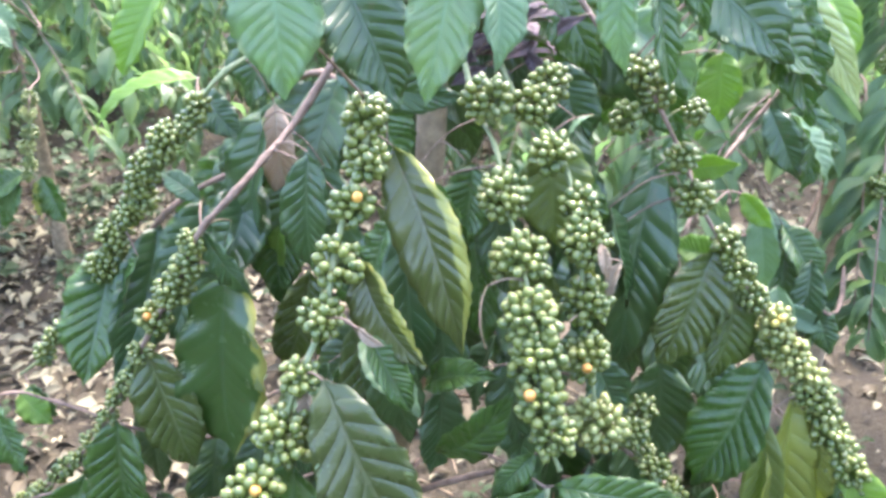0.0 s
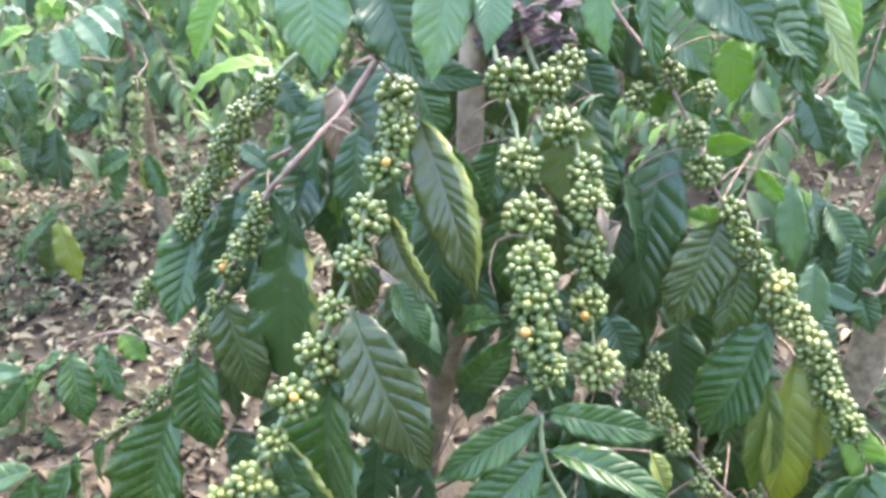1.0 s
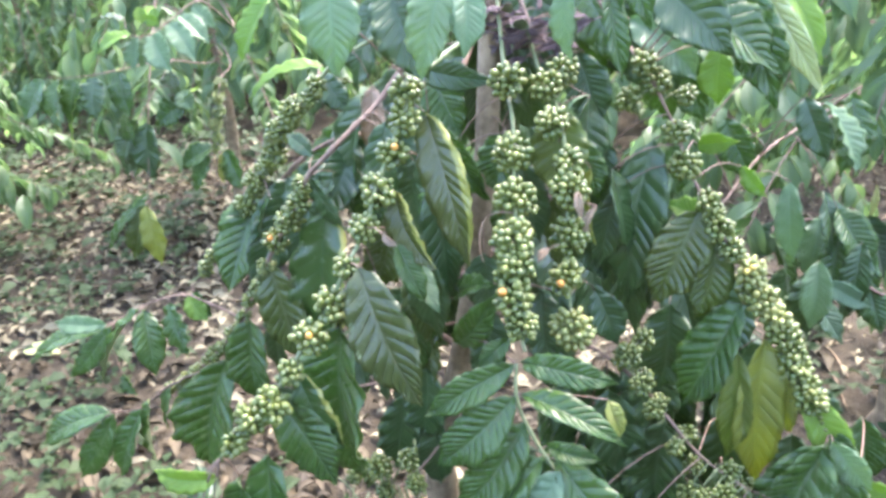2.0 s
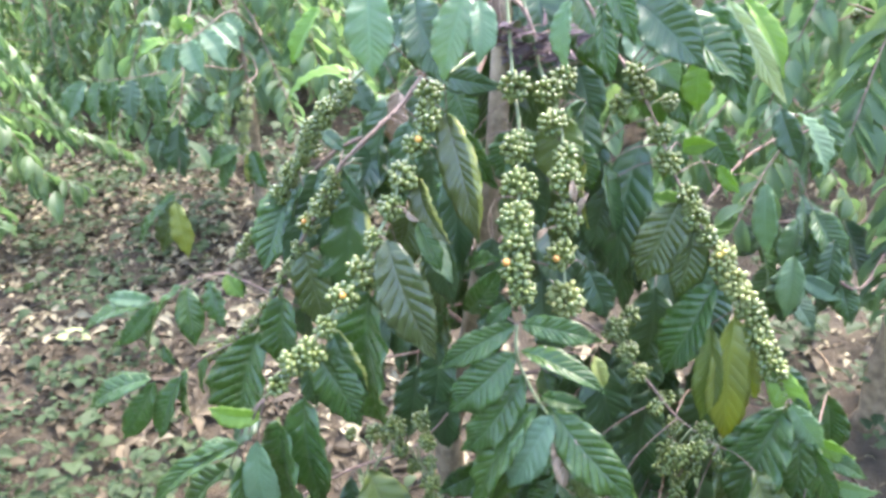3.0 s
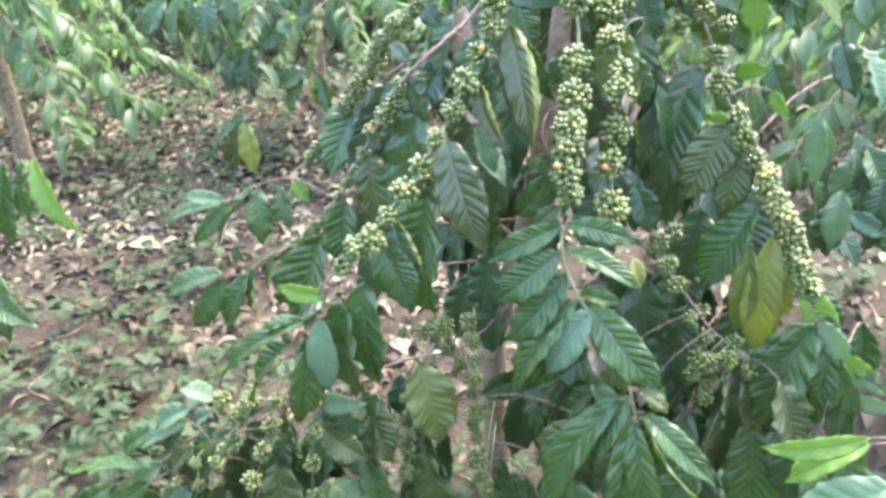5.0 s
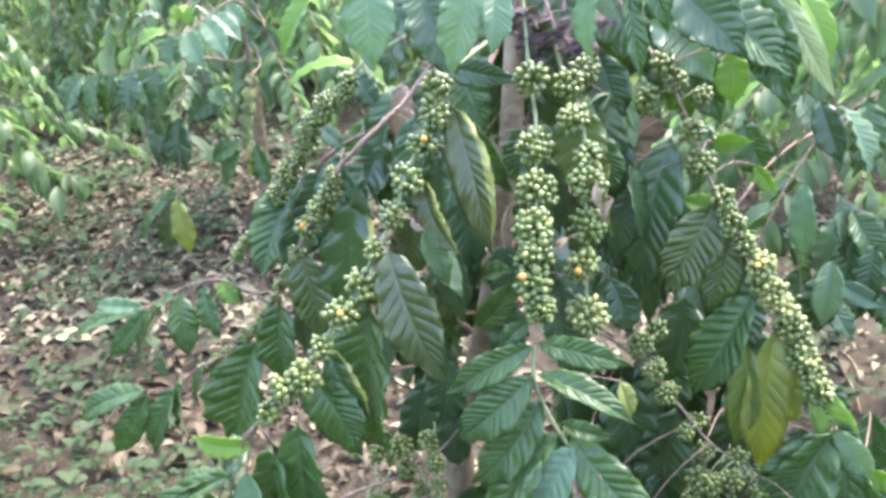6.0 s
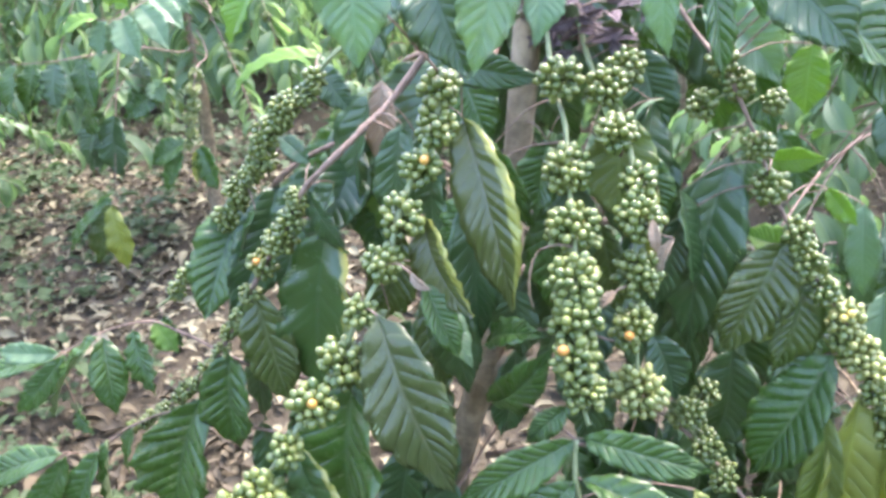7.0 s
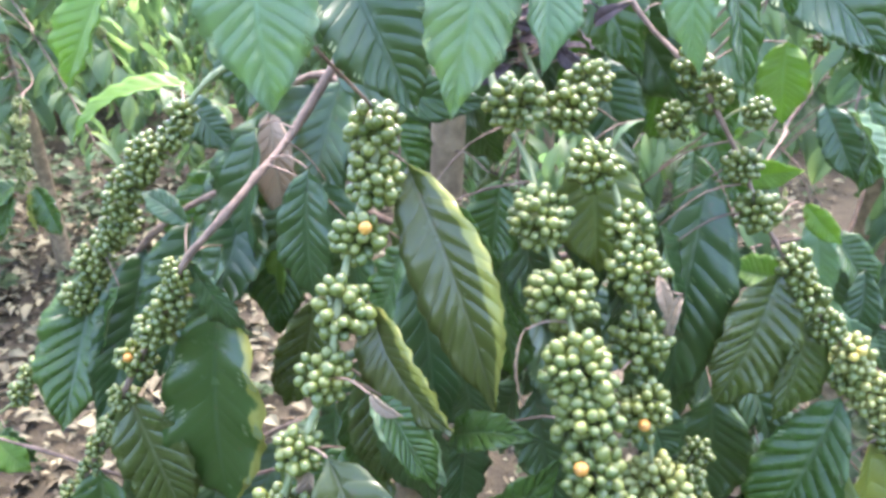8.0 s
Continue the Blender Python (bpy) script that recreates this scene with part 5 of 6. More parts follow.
leaf(low_front, (-0.425, 0.480, 0.436), (-0.444, 0.470, 0.278), 0.089, "dark", 10, 16)
leaf(low_front, (-0.291, 0.400, 0.598), (-0.249, 0.395, 0.544), 0.085, "dark", 14, 18, relief=0.5)
leaf(low_front, (-0.580, 0.360, 0.417), (-0.662, 0.350, 0.291), 0.046, "olive", 10, 24)
leaf(low_front, (-0.554, 0.370, 0.403), (-0.616, 0.360, 0.235), 0.051, "green", -10, 22)
leaf(low_front, (-0.104, 0.740, 0.760), (-0.118, 0.730, 0.611), 0.076, "dark", 6, 14)
leaf(low_front, (-0.148, 0.740, 0.701), (-0.169, 0.730, 0.544), 0.075, "dark", -10, 14)
leaf(low_front, (-0.095, 0.740, 0.652), (-0.089, 0.730, 0.526), 0.065, "dark", 12, 14)
leaf(low_east, (0.544, 0.860, 0.668), (0.552, 0.850, 0.549), 0.067, "dark", 6, 14)
leaf(low_east, (0.580, 0.860, 0.685), (0.598, 0.850, 0.570), 0.063, "green", -10, 14)
leaf(low_east, (0.484, 0.860, 0.636), (0.501, 0.850, 0.531), 0.067, "dark", 12, 14)
leaf(low_east, (0.504, 0.860, 0.734), (0.523, 0.850, 0.638), 0.061, "dark", -6, 14)
low_side = branch(tree, [(-0.420, 0.460, 0.527), (-0.526, 0.420, 0.452), (-0.622, 0.400, 0.391), (-0.726, 0.390, 0.292), (-0.878, 0.385, 0.180)], 0.003, 0.0014, "thin brown twig low on the tree")
leaf(low_side, (-0.609, 0.395, 0.476), (-0.695, 0.380, 0.410), 0.049, "fresh", 10, 28)
leaf(low_side, (-0.633, 0.395, 0.433), (-0.688, 0.380, 0.341), 0.050, "green", -10, 24)
leaf(low_side, (-0.716, 0.395, 0.391), (-0.810, 0.380, 0.308), 0.047, "green", 12, 28)
leaf(low_side, (-0.714, 0.395, 0.297), (-0.805, 0.380, 0.209), 0.051, "fresh", 10, 26)
leaf(low_side, (-0.592, 0.395, 0.375), (-0.674, 0.380, 0.275), 0.046, "olive", -8, 22)
leaf(low_side, (-0.617, 0.395, 0.316), (-0.676, 0.380, 0.191), 0.052, "green", 10, 22)
leaf(low_side, (-0.802, 0.395, 0.262), (-0.891, 0.380, 0.270), 0.036, "green", 20, 34)
leaf(low_side, (-0.891, 0.395, 0.167), (-1.027, 0.380, 0.034), 0.052, "green", -10, 26)
leaf(low_side, (-0.828, 0.395, 0.141), (-0.906, 0.380, 0.015), 0.063, "fresh", 8, 24)
leaf(low_side, (-0.743, 0.395, 0.223), (-0.797, 0.380, 0.088), 0.060, "green", -8, 22)
leaf(low_side, (-0.886, 0.395, 0.303), (-0.831, 0.380, 0.264), 0.039, "olive", 10, 24)
leaf(low_side, (-0.559, 0.395, 0.293), (-0.589, 0.380, 0.154), 0.064, "dark", 6, 18)
leaf(low_side, (-0.674, 0.395, 0.164), (-0.751, 0.380, 0.063), 0.063, "green", 10, 24)
leaf(low_side, (-0.550, 0.395, 0.448), (-0.597, 0.380, 0.360), 0.047, "dark", -6, 20)

# low shoots on the shaded east side of the stem
rng = np.random.default_rng(83)
for k in range(9):
    z, end = 0.14 + 0.05 * k, (0.12 + 0.055 * ((k * 4) % 9) + rng.uniform(-0.03, 0.03), rng.uniform(0.58, 0.84), 0.22 + 0.05 * ((k * 5) % 9))
    root = Vector((-0.10, 0.845, z))
    tip = Vector(end)
    mid = root.lerp(tip, 0.55) + Vector((0, 0, 0.05))
    shoot = branch(tree, [tuple(root), tuple(root.lerp(mid, 0.5) + Vector((0, 0, 0.02))), tuple(mid), tuple(tip)], 0.0026, 0.0014, "thin green shoot")
    for q in range(9):
        at_ = mid.lerp(tip, (q - 2) / 6) if q > 2 else root.lerp(mid, 0.6 + 0.13 * q)
        way = Vector((rng.normal() * 0.55, rng.normal() * 0.3 - 0.2, -1.0)).normalized()
        ll = rng.uniform(0.08, 0.16)
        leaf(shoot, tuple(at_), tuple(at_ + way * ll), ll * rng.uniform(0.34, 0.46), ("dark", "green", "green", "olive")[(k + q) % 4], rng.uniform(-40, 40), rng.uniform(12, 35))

# ---- neighbouring coffee trees ----
FAR_TEMPLATE = leaf_template(10, 5, 0.55, 0.25)
SMALL_TEMPLATE = leaf_template(6, 3, 0.6, 0.3)


def leafy_branch(parent, points, seed, length=0.2, pairs=7, start=0.3, fruit=0, r=0.006, light=0.25, template=FAR_TEMPLATE):
    """A drooping side branch: a twig, its hanging leaves in pairs and, on some, berries at the nodes."""
    rng = np.random.default_rng(seed)
    coarse = template is SMALL_TEMPLATE
    twig = tube("branch", points, r, 0.0014, TWIG, parent, sides=4 if coarse else 6, per=2 if coarse else 4)
    P = np.array(points, float)
    seg = np.concatenate([[0], np.cumsum(np.linalg.norm(np.diff(P, axis=0), axis=1))])
    rows, pick = [], []
    pairs = int(pairs * 1.45)
    for k in range(pairs):
        s = (start + (1 - start) * (k + rng.uniform(0.1, 0.9)) / pairs) * seg[-1]
        at_ = np.array([np.interp(s, seg, P[:, i]) for i in range(3)])
        to = np.array([np.interp(min(s + 0.05, seg[-1]), seg, P[:, i]) for i in range(3)]) - at_ + 1e-4
        to /= np.linalg.norm(to)
        side = np.cross(to, (0, 0, 1))
        side /= np.linalg.norm(side) + 1e-6
        for sign in (-1, 1):
            if rng.random() < 0.1:
                continue
            d = to * rng.uniform(0.1, 0.6) + sign * side * rng.uniform(0.3, 0.9) + np.array((0, 0, -rng.uniform(0.3, 1.5)))
            nrm = np.array((0, 0, 0.7)) + to * 0.5 + sign * side * 0.5 + rng.standard_normal(3) * 0.4
            ll = length * rng.uniform(0.6, 1.2)
            rows.append((at_, d, nrm, ll, ll * rng.uniform(0.35, 0.5)))
            pick.append(int(rng.random() < light))
    me = scatter_leaves("foliage", rows, template, [HAZED_FAR_LEAF, HAZED_FAR_LIGHT], np.array(pick))
    tagged(under(new("foliage", me), twig), kind="stuff")
    for k in range(fruit):
        s = (0.15 + 0.7 * (k + 0.5) / fruit) * seg[-1]
        c = [float(np.interp(s, seg, P[:, i])) for i in range(3)]
        cluster(twig, c, rng.uniform(0.018, 0.026), 9)


def coffee_bush(x, y, height, reach, seed, label, limbs=16, pairs=7, fruit=0, lean=0.0, template=FAR_TEMPLATE, clear=0.14, size=1.0, stem=0.034, light=0.3):
    rng = np.random.default_rng(seed)
    bush = thing("coffee_tree", (x, y, 0.0), label, "coffee tree", "coffee trees of the plantation")
    z = ground_height(x, y) - 0.04
    spine = [(x, y, z), (x + 0.03 + lean * 0.3, y - 0.02, height * 0.33), (x - 0.02 + lean * 0.7, y + 0.03, height * 0.66), (x + 0.02 + lean, y, height)]
    tube("trunk", spine, stem, 0.012, BARK, bush, sides=9, knots=0.1, seed=seed)
    for k in range(limbs):
        s = max(0.16, (clear + 0.1) / height) + (1 - max(0.16, (clear + 0.1) / height)) * (k + rng.random()) / limbs
        base = np.array([np.interp(s * height, [p[2] for p in spine], [p[i] for p in spine]) for i in range(3)])
        a = k * 2.4 + rng.uniform(-0.4, 0.4)
        out = np.array((math.cos(a), math.sin(a), 0.0))
        r = reach * rng.uniform(0.7, 1.1) * (1.15 - 0.5 * s)
        drop = min(rng.uniform(0.35, 0.9) * r + 0.1, base[2] - clear)
        pts = [base, base + out * r * 0.35 + (0, 0, 0.10 * r), base + out * r * 0.7 + (0, 0, -0.25 * drop), base + out * r + (0, 0, -drop)]
        leafy_branch(bush, [tuple(p) for p in pts], seed * 50 + k, size * rng.uniform(0.14, 0.19), pairs, 0.25, fruit if k % 3 == 0 else 0, 0.004, light, template)
    return bush


west_bush = coffee_bush(-1.85, 2.95, 1.8, 0.95, 11, "coffee tree with hanging leaves and berry strands", 31, 15, 5, clear=0.7, size=0.8)
leafy_branch(west_bush, [(-1.84, 2.95, 1.35), (-1.7, 2.5, 1.38), (-1.55, 2.05, 0.95), (-1.51, 1.86, 0.55)], 901, 0.14, 5, 0.45)
leaf(west_bush, (-1.48, 1.80, 0.56), (-1.455, 1.79, 0.34), 0.085, "yellow", 0, 20, facing=(0.2, -0.9, 0.3))
leaf(west_bush, (-1.51, 1.85, 0.55), (-1.60, 1.83, 0.33), 0.085, "olive", -10, 20)
leaf(west_bush, (-1.515, 1.86, 0.56), (-1.72, 1.84, 0.34), 0.08, "green", 10, 25)
coffee_bush(-3.34, 2.25, 2.1, 0.95, 12, "leafy coffee tree on a bare slender trunk", 34, 17, clear=0.32, size=0.82, stem=0.042, light=0.1)
east_bush = coffee_bush(0.91, 1.81, 1.9, 0.85, 13, "coffee tree with a stout brown trunk beside the fruiting one", 40, 22, 3, clear=0.72, size=0.55, stem=0.056, light=0.12)
leafy_branch(east_bush, [(0.91, 1.81, 0.95), (0.91 - 0.22, 1.81 - 0.2, 1.06), (0.91 - 0.4, 1.81 - 0.4, 0.98), (0.91 - 0.5, 1.81 - 0.55, 0.80)], 904, 0.095, 16, 0.3, 0, 0.0035, 0.1)
leafy_branch(east_bush, [(0.91, 1.81, 1.15), (0.91 - 0.3, 1.81 + 0.02, 1.26), (0.91 - 0.5, 1.81 - 0.06, 1.12), (0.91 - 0.62, 1.81 - 0.1, 0.92)], 905, 0.095, 16, 0.3, 0, 0.0035, 0.1)
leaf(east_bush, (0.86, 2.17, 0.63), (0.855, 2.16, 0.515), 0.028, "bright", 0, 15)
spur = branch(east_bush, [(0.912, 1.813, 1.050), (0.718, 1.450, 0.809), (0.591, 1.350, 0.829), (0.509, 1.300, 0.841), (0.475, 1.280, 0.842)], 0.004, 0.002)
leaf(spur, (0.511, 1.300, 0.838), (0.489, 1.280, 0.743), 0.052, "green", 8, 20)
leaf(spur, (0.581, 1.340, 0.831), (0.566, 1.300, 0.725), 0.059, "fresh", -8, 20)
leaf(spur, (0.556, 1.330, 0.833), (0.519, 1.300, 0.750), 0.045, "green", 15, 22)
leaf(spur, (0.615, 1.360, 0.822), (0.635, 1.330, 0.704), 0.080, "dark", 5, 18)
leaf(spur, (0.665, 1.400, 0.820), (0.709, 1.370, 0.689), 0.084, "dark", -5, 18)
leaf(spur, (0.489, 1.300, 0.835), (0.442, 1.280, 0.755), 0.057, "dark", 10, 22)
spur = branch(east_bush, [(0.912, 1.813, 0.900), (0.694, 1.200, 0.771), (0.606, 1.150, 0.785), (0.530, 1.100, 0.797), (0.500, 1.080, 0.796)], 0.004, 0.002)
leaf(spur, (0.545, 1.120, 0.793), (0.627, 1.100, 0.759), 0.040, "fresh", 30, 30)
leaf(spur, (0.513, 1.100, 0.789), (0.581, 1.060, 0.699), 0.052, "dark", -10, 20)
leaf(spur, (0.504, 1.100, 0.786), (0.492, 1.080, 0.705), 0.046, "green", 10, 22)
leaf(spur, (0.627, 1.160, 0.781), (0.656, 1.120, 0.695), 0.051, "green", 10, 22)
spur = branch(east_bush, [(0.912, 1.813, 1.250), (0.603, 1.500, 1.027), (0.492, 1.250, 1.050), (0.407, 1.100, 1.033), (0.346, 1.000, 0.975)], 0.004, 0.002)
leaf(spur, (0.616, 1.236, 0.805), (0.602, 1.206, 0.658), 0.052, "dark", -12, 18)
leaf(spur, (0.454, 1.187, 0.854), (0.493, 1.157, 0.727), 0.070, "green", -18, 26)
leaf(spur, (0.593, 1.332, 0.770), (0.650, 1.302, 0.645), 0.079, "fresh", 18, 19)
leaf(spur, (0.353, 1.059, 0.818), (0.338, 1.029, 0.680), 0.071, "green", -13, 15)
leaf(spur, (0.533, 1.190, 0.944), (0.569, 1.160, 0.805), 0.068, "dark", -14, 17)
leaf(spur, (0.611, 1.180, 0.859), (0.621, 1.150, 0.708), 0.057, "green", -2, 21)
leaf(spur, (0.543, 1.234, 0.879), (0.534, 1.204, 0.751), 0.070, "fresh", 4, 26)
leaf(spur, (0.346, 1.163, 0.771), (0.341, 1.133, 0.651), 0.055, "green", 29, 24)
leaf(spur, (0.600, 1.139, 0.869), (0.592, 1.109, 0.738), 0.055, "dark", -20, 20)
leaf(spur, (0.509, 1.277, 0.749), (0.474, 1.247, 0.616), 0.070, "green", 12, 27)
leaf(spur, (0.445, 0.984, 1.028), (0.461, 0.954, 0.902), 0.046, "fresh", 1, 27)
leaf(spur, (0.533, 1.094, 1.148), (0.529, 1.064, 1.016), 0.062, "green", -13, 18)
leaf(spur, (0.456, 1.042, 1.151), (0.500, 1.012, 1.055), 0.049, "dark", 24, 23)
leaf(spur, (0.566, 1.170, 0.876), (0.559, 1.140, 0.734), 0.063, "green", 13, 22)
leaf(spur, (0.486, 1.041, 1.144), (0.542, 1.011, 1.033), 0.061, "fresh", -26, 20)
leaf(spur, (0.289, 0.997, 1.108), (0.274, 0.967, 1.004), 0.047, "green", 8, 21)
leaf(spur, (0.521, 1.084, 0.832), (0.516, 1.054, 0.713), 0.068, "dark", 9, 24)
leaf(spur, (0.348, 1.155, 1.085), (0.410, 1.125, 0.980), 0.066, "green", 12, 17)
leaf(spur, (0.519, 1.058, 0.862), (0.516, 1.028, 0.742), 0.052, "fresh", -5, 23)
leaf(spur, (0.559, 1.180, 0.915), (0.622, 1.150, 0.812), 0.066, "green", -7, 26)
leaf(spur, (0.426, 1.300, 1.032), (0.439, 1.280, 1.055), 0.015, "light", 0, 20)
bough = branch(west_bush, [(-1.840, 2.750, 1.450), (-1.454, 2.500, 1.079), (-1.305, 2.080, 1.209), (-1.341, 1.930, 1.160), (-1.371, 1.860, 1.129), (-1.430, 1.830, 1.130)], 0.003, 0.0013)
leaf(bough, (-1.413, 1.860, 1.125), (-1.419, 1.820, 1.021), 0.083, "fresh", 5, 18)
leaf(bough, (-1.381, 1.880, 1.124), (-1.411, 1.840, 1.029), 0.069, "fresh", -10, 18)
leaf(bough, (-1.372, 1.880, 1.127), (-1.281, 1.820, 1.020), 0.091, "fresh", -8, 20)
leaf(bough, (-1.346, 1.930, 1.157), (-1.232, 1.880, 1.042), 0.078, "fresh", 8, 20)
leaf(bough, (-1.341, 2.000, 1.171), (-1.220, 1.960, 1.083), 0.071, "fresh", -12, 22)
leaf(bough, (-1.340, 2.080, 1.193), (-1.236, 2.040, 1.123), 0.063, "fresh", 10, 22)
leaf(bough, (-1.422, 1.840, 1.135), (-1.531, 1.800, 1.079), 0.059, "light", 20, 40)
leaf(bough, (-1.372, 1.920, 1.159), (-1.413, 1.910, 1.179), 0.041, "light", 0, 20)
leaf(bough, (-1.467, 1.880, 1.171), (-1.618, 1.880, 1.157), 0.061, "olive", 15, 30)
bough = branch(west_bush, [(-1.840, 2.750, 1.250), (-1.533, 2.550, 0.941), (-1.277, 2.080, 0.949), (-1.274, 2.030, 0.864), (-1.287, 2.010, 0.771), (-1.302, 2.000, 0.682)], 0.0025, 0.0013)
cluster(bough, (-1.269, 2.060, 0.930), 0.025, 8)
cluster(bough, (-1.272, 2.040, 0.891), 0.027, 9, tone="berry_pale")
cluster(bough, (-1.279, 2.030, 0.844), 0.027, 9)
cluster(bough, (-1.285, 2.020, 0.798), 0.027, 9, tone="berry_pale")
cluster(bough, (-1.291, 2.010, 0.751), 0.023, 7)
cluster(bough, (-1.296, 2.000, 0.709), 0.019, 6)
leaf(bough, (-1.274, 2.000, 0.693), (-1.269, 1.980, 0.587), 0.041, "yellow", 10, 15)
leaf(bough, (-1.274, 2.030, 0.704), (-1.213, 2.000, 0.560), 0.087, "green", 8, 18)
leaf(bough, (-1.321, 2.030, 0.714), (-1.459, 2.000, 0.637), 0.087, "green", -10, 22)
leaf(bough, (-1.332, 2.010, 0.689), (-1.394, 1.980, 0.551), 0.071, "green", 10, 20)
leaf(bough, (-1.374, 2.080, 0.911), (-1.467, 2.060, 0.826), 0.077, "light", 10, 24)
leaf(bough, (-1.417, 2.080, 0.871), (-1.558, 2.050, 0.777), 0.104, "green", -6, 22)
leaf(bough, (-1.434, 2.060, 0.906), (-1.387, 2.040, 0.841), 0.070, "fresh", 10, 24)
bough = branch(west_bush, [(-1.840, 2.750, 1.300), (-1.622, 2.600, 0.933), (-1.484, 2.080, 1.009), (-1.534, 1.880, 1.013), (-1.559, 1.780, 1.016), (-1.643, 1.730, 1.014)], 0.003, 0.0013)
leaf(bough, (-1.643, 1.730, 1.014), (-1.634, 1.680, 0.859), 0.105, "green", 6, 18)
leaf(bough, (-1.606, 1.760, 1.012), (-1.635, 1.720, 0.870), 0.083, "green", -10, 18)
leaf(bough, (-1.549, 1.780, 1.013), (-1.545, 1.740, 0.874), 0.087, "dark", 5, 18)
leaf(bough, (-1.578, 1.780, 1.010), (-1.653, 1.730, 0.788), 0.070, "light", 14, 22)
leaf(bough, (-1.707, 1.730, 1.011), (-1.772, 1.680, 0.880), 0.092, "green", 8, 20)
leaf(bough, (-1.535, 1.880, 1.009), (-1.492, 1.840, 0.865), 0.090, "green", -8, 20)
leaf(bough, (-1.589, 1.930, 0.879), (-1.544, 1.900, 0.720), 0.109, "green", 8, 18)
leaf(bough, (-1.544, 1.940, 0.828), (-1.636, 1.920, 0.650), 0.101, "dark", -8, 16)
leaf(bough, (-1.513, 1.940, 0.818), (-1.509, 1.920, 0.612), 0.111, "dark", 6, 16)
leaf(bough, (-1.483, 2.080, 0.970), (-1.459, 2.060, 0.856), 0.083, "olive", 10, 20)
leaf(bough, (-1.493, 2.000, 1.201), (-1.490, 1.990, 1.147), 0.045, "light", 0, 15)
leaf(bough, (-1.439, 2.000, 1.197), (-1.431, 1.990, 1.155), 0.037, "light", 10, 15)
leaf(bough, (-1.567, 1.950, 0.768), (-1.608, 1.940, 0.607), 0.074, "dark", 0, 15)
leaf(bough, (-1.536, 1.960, 0.754), (-1.545, 1.950, 0.622), 0.065, "dark", -8, 15)
leaf(bough, (-1.629, 1.970, 0.733), (-1.658, 1.960, 0.588), 0.062, "dark", 8, 15)
far = coffee_bush(1.05, 4.6, 1.8, 1.0, 14, "coffee tree in the next row", 34, 22, template=SMALL_TEMPLATE, size=0.6)
far_2 = coffee_bush(-4.0, 4.9, 1.8, 1.0, 15, "coffee tree in the next row", 34, 22, template=SMALL_TEMPLATE, size=0.6)
far_3 = coffee_bush(-0.7, 5.0, 1.8, 1.0, 16, "coffee tree in the next row", 34, 22, template=SMALL_TEMPLATE, size=0.6)

distant = coffee_bush(-3.0, 7.2, 1.8, 1.0, 17, "coffee tree of the outer rows, which include unseen trees added for shade", 22, 13, template=SMALL_TEMPLATE, size=0.95)


def plantation_rows():
    """Places of the other trees: a few of the next row, then jittered rows away from the clearing, and unseen rows
    behind the path added for shade.
    """
    spots = [(2.7, 3.9), (-4.9, 5.9), (-4.7, 4.7), (-5.7, 4.4), (-3.2, 5.3), (-2.7, 6.4), (-1.4, 5.0), (0.3, 4.0), (2.0, 4.9), (-5.1, 3.5), (-5.9, 2.0), (3.4, 0.6), (-5.0, 0.2)]
    rng = np.random.default_rng(9)
    for y0 in (5.8, 7.1, 8.5, 10.0, 11.6):
        for q in range(int(8 + y0 * 0.3)):
            spots.append((-9.5 + 1.75 * q + rng.uniform(-0.5, 0.5) - (y0 - 5.8) * 0.3, y0 + rng.uniform(-0.4, 0.4)))
    # never in view: these rows are added to block low sky light
    for y0 in (-2.5, -4.5):
        for q in range(6):
            spots.append((-5.6 + 2.1 * q + rng.uniform(-0.3, 0.3), y0 + rng.uniform(-0.2, 0.2)))
    return spots


for k, (x, y) in enumerate(plantation_rows()):
    src = distant if y > 6.4 or y < 0 else (far, far_2, far_3)[k % 3]
    s = 0.95 + 0.25 * ((k * 7) % 5) / 4
    copy_thing(src, pose(x, y, ground_height(x, y) - 0.02, 0, 0, 67 * k) @ Matrix.Diagonal((s, s, s, 1)))

# ---- branches of the trees beside the path ----
path_west = thing("coffee_tree", (-2.05, 0.45, 0.0), "coffee tree beside the path with bright sunlit leaves", "coffee tree", "coffee trees of the plantation")
tube("trunk", [(-2.05, 0.45, -0.05), (-2.04, 0.46, 0.5), (-2.06, 0.44, 1.0), (-2.05, 0.45, 1.6)], 0.03, 0.012, BARK, path_west, sides=9, knots=0.1)
wb = branch(path_west, [(-2.04, 0.46, 0.85), (-1.700, 0.730, 0.776), (-1.584, 0.730, 0.735), (-1.432, 0.730, 0.737), (-1.305, 0.730, 0.761)], 0.005, 0.0022)
leaf(wb, (-1.447, 0.700, 0.870), (-1.454, 0.680, 0.590), 0.103, "light", 8, 18)
leaf(wb, (-1.421, 0.735, 0.771), (-1.437, 0.710, 0.536), 0.091, "green", 12, 18)
leaf(wb, (-1.345, 0.730, 0.783), (-1.307, 0.700, 0.598), 0.111, "green", -10, 20)
leaf(wb, (-1.297, 0.725, 0.803), (-1.152, 0.690, 0.634), 0.071, "light", 24, 26)
wb = branch(path_west, [(-2.04, 0.46, 0.45), (-1.85, 0.55, 0.58), (-1.65, 0.64, 0.55), (-1.5, 0.68, 0.46)], 0.005, 0.0025)
leaf(wb, (-1.62, 0.65, 0.54), (-1.50, 0.62, 0.30), 0.09, "olive", 10, 20)
leaf(wb, (-1.551, 0.670, 0.386), (-1.340, 0.640, 0.345), 0.073, "green", 10, 25)
leaf(wb, (-1.50, 0.68, 0.46), (-1.44, 0.62, 0.28), 0.07, "green", -10, 25)
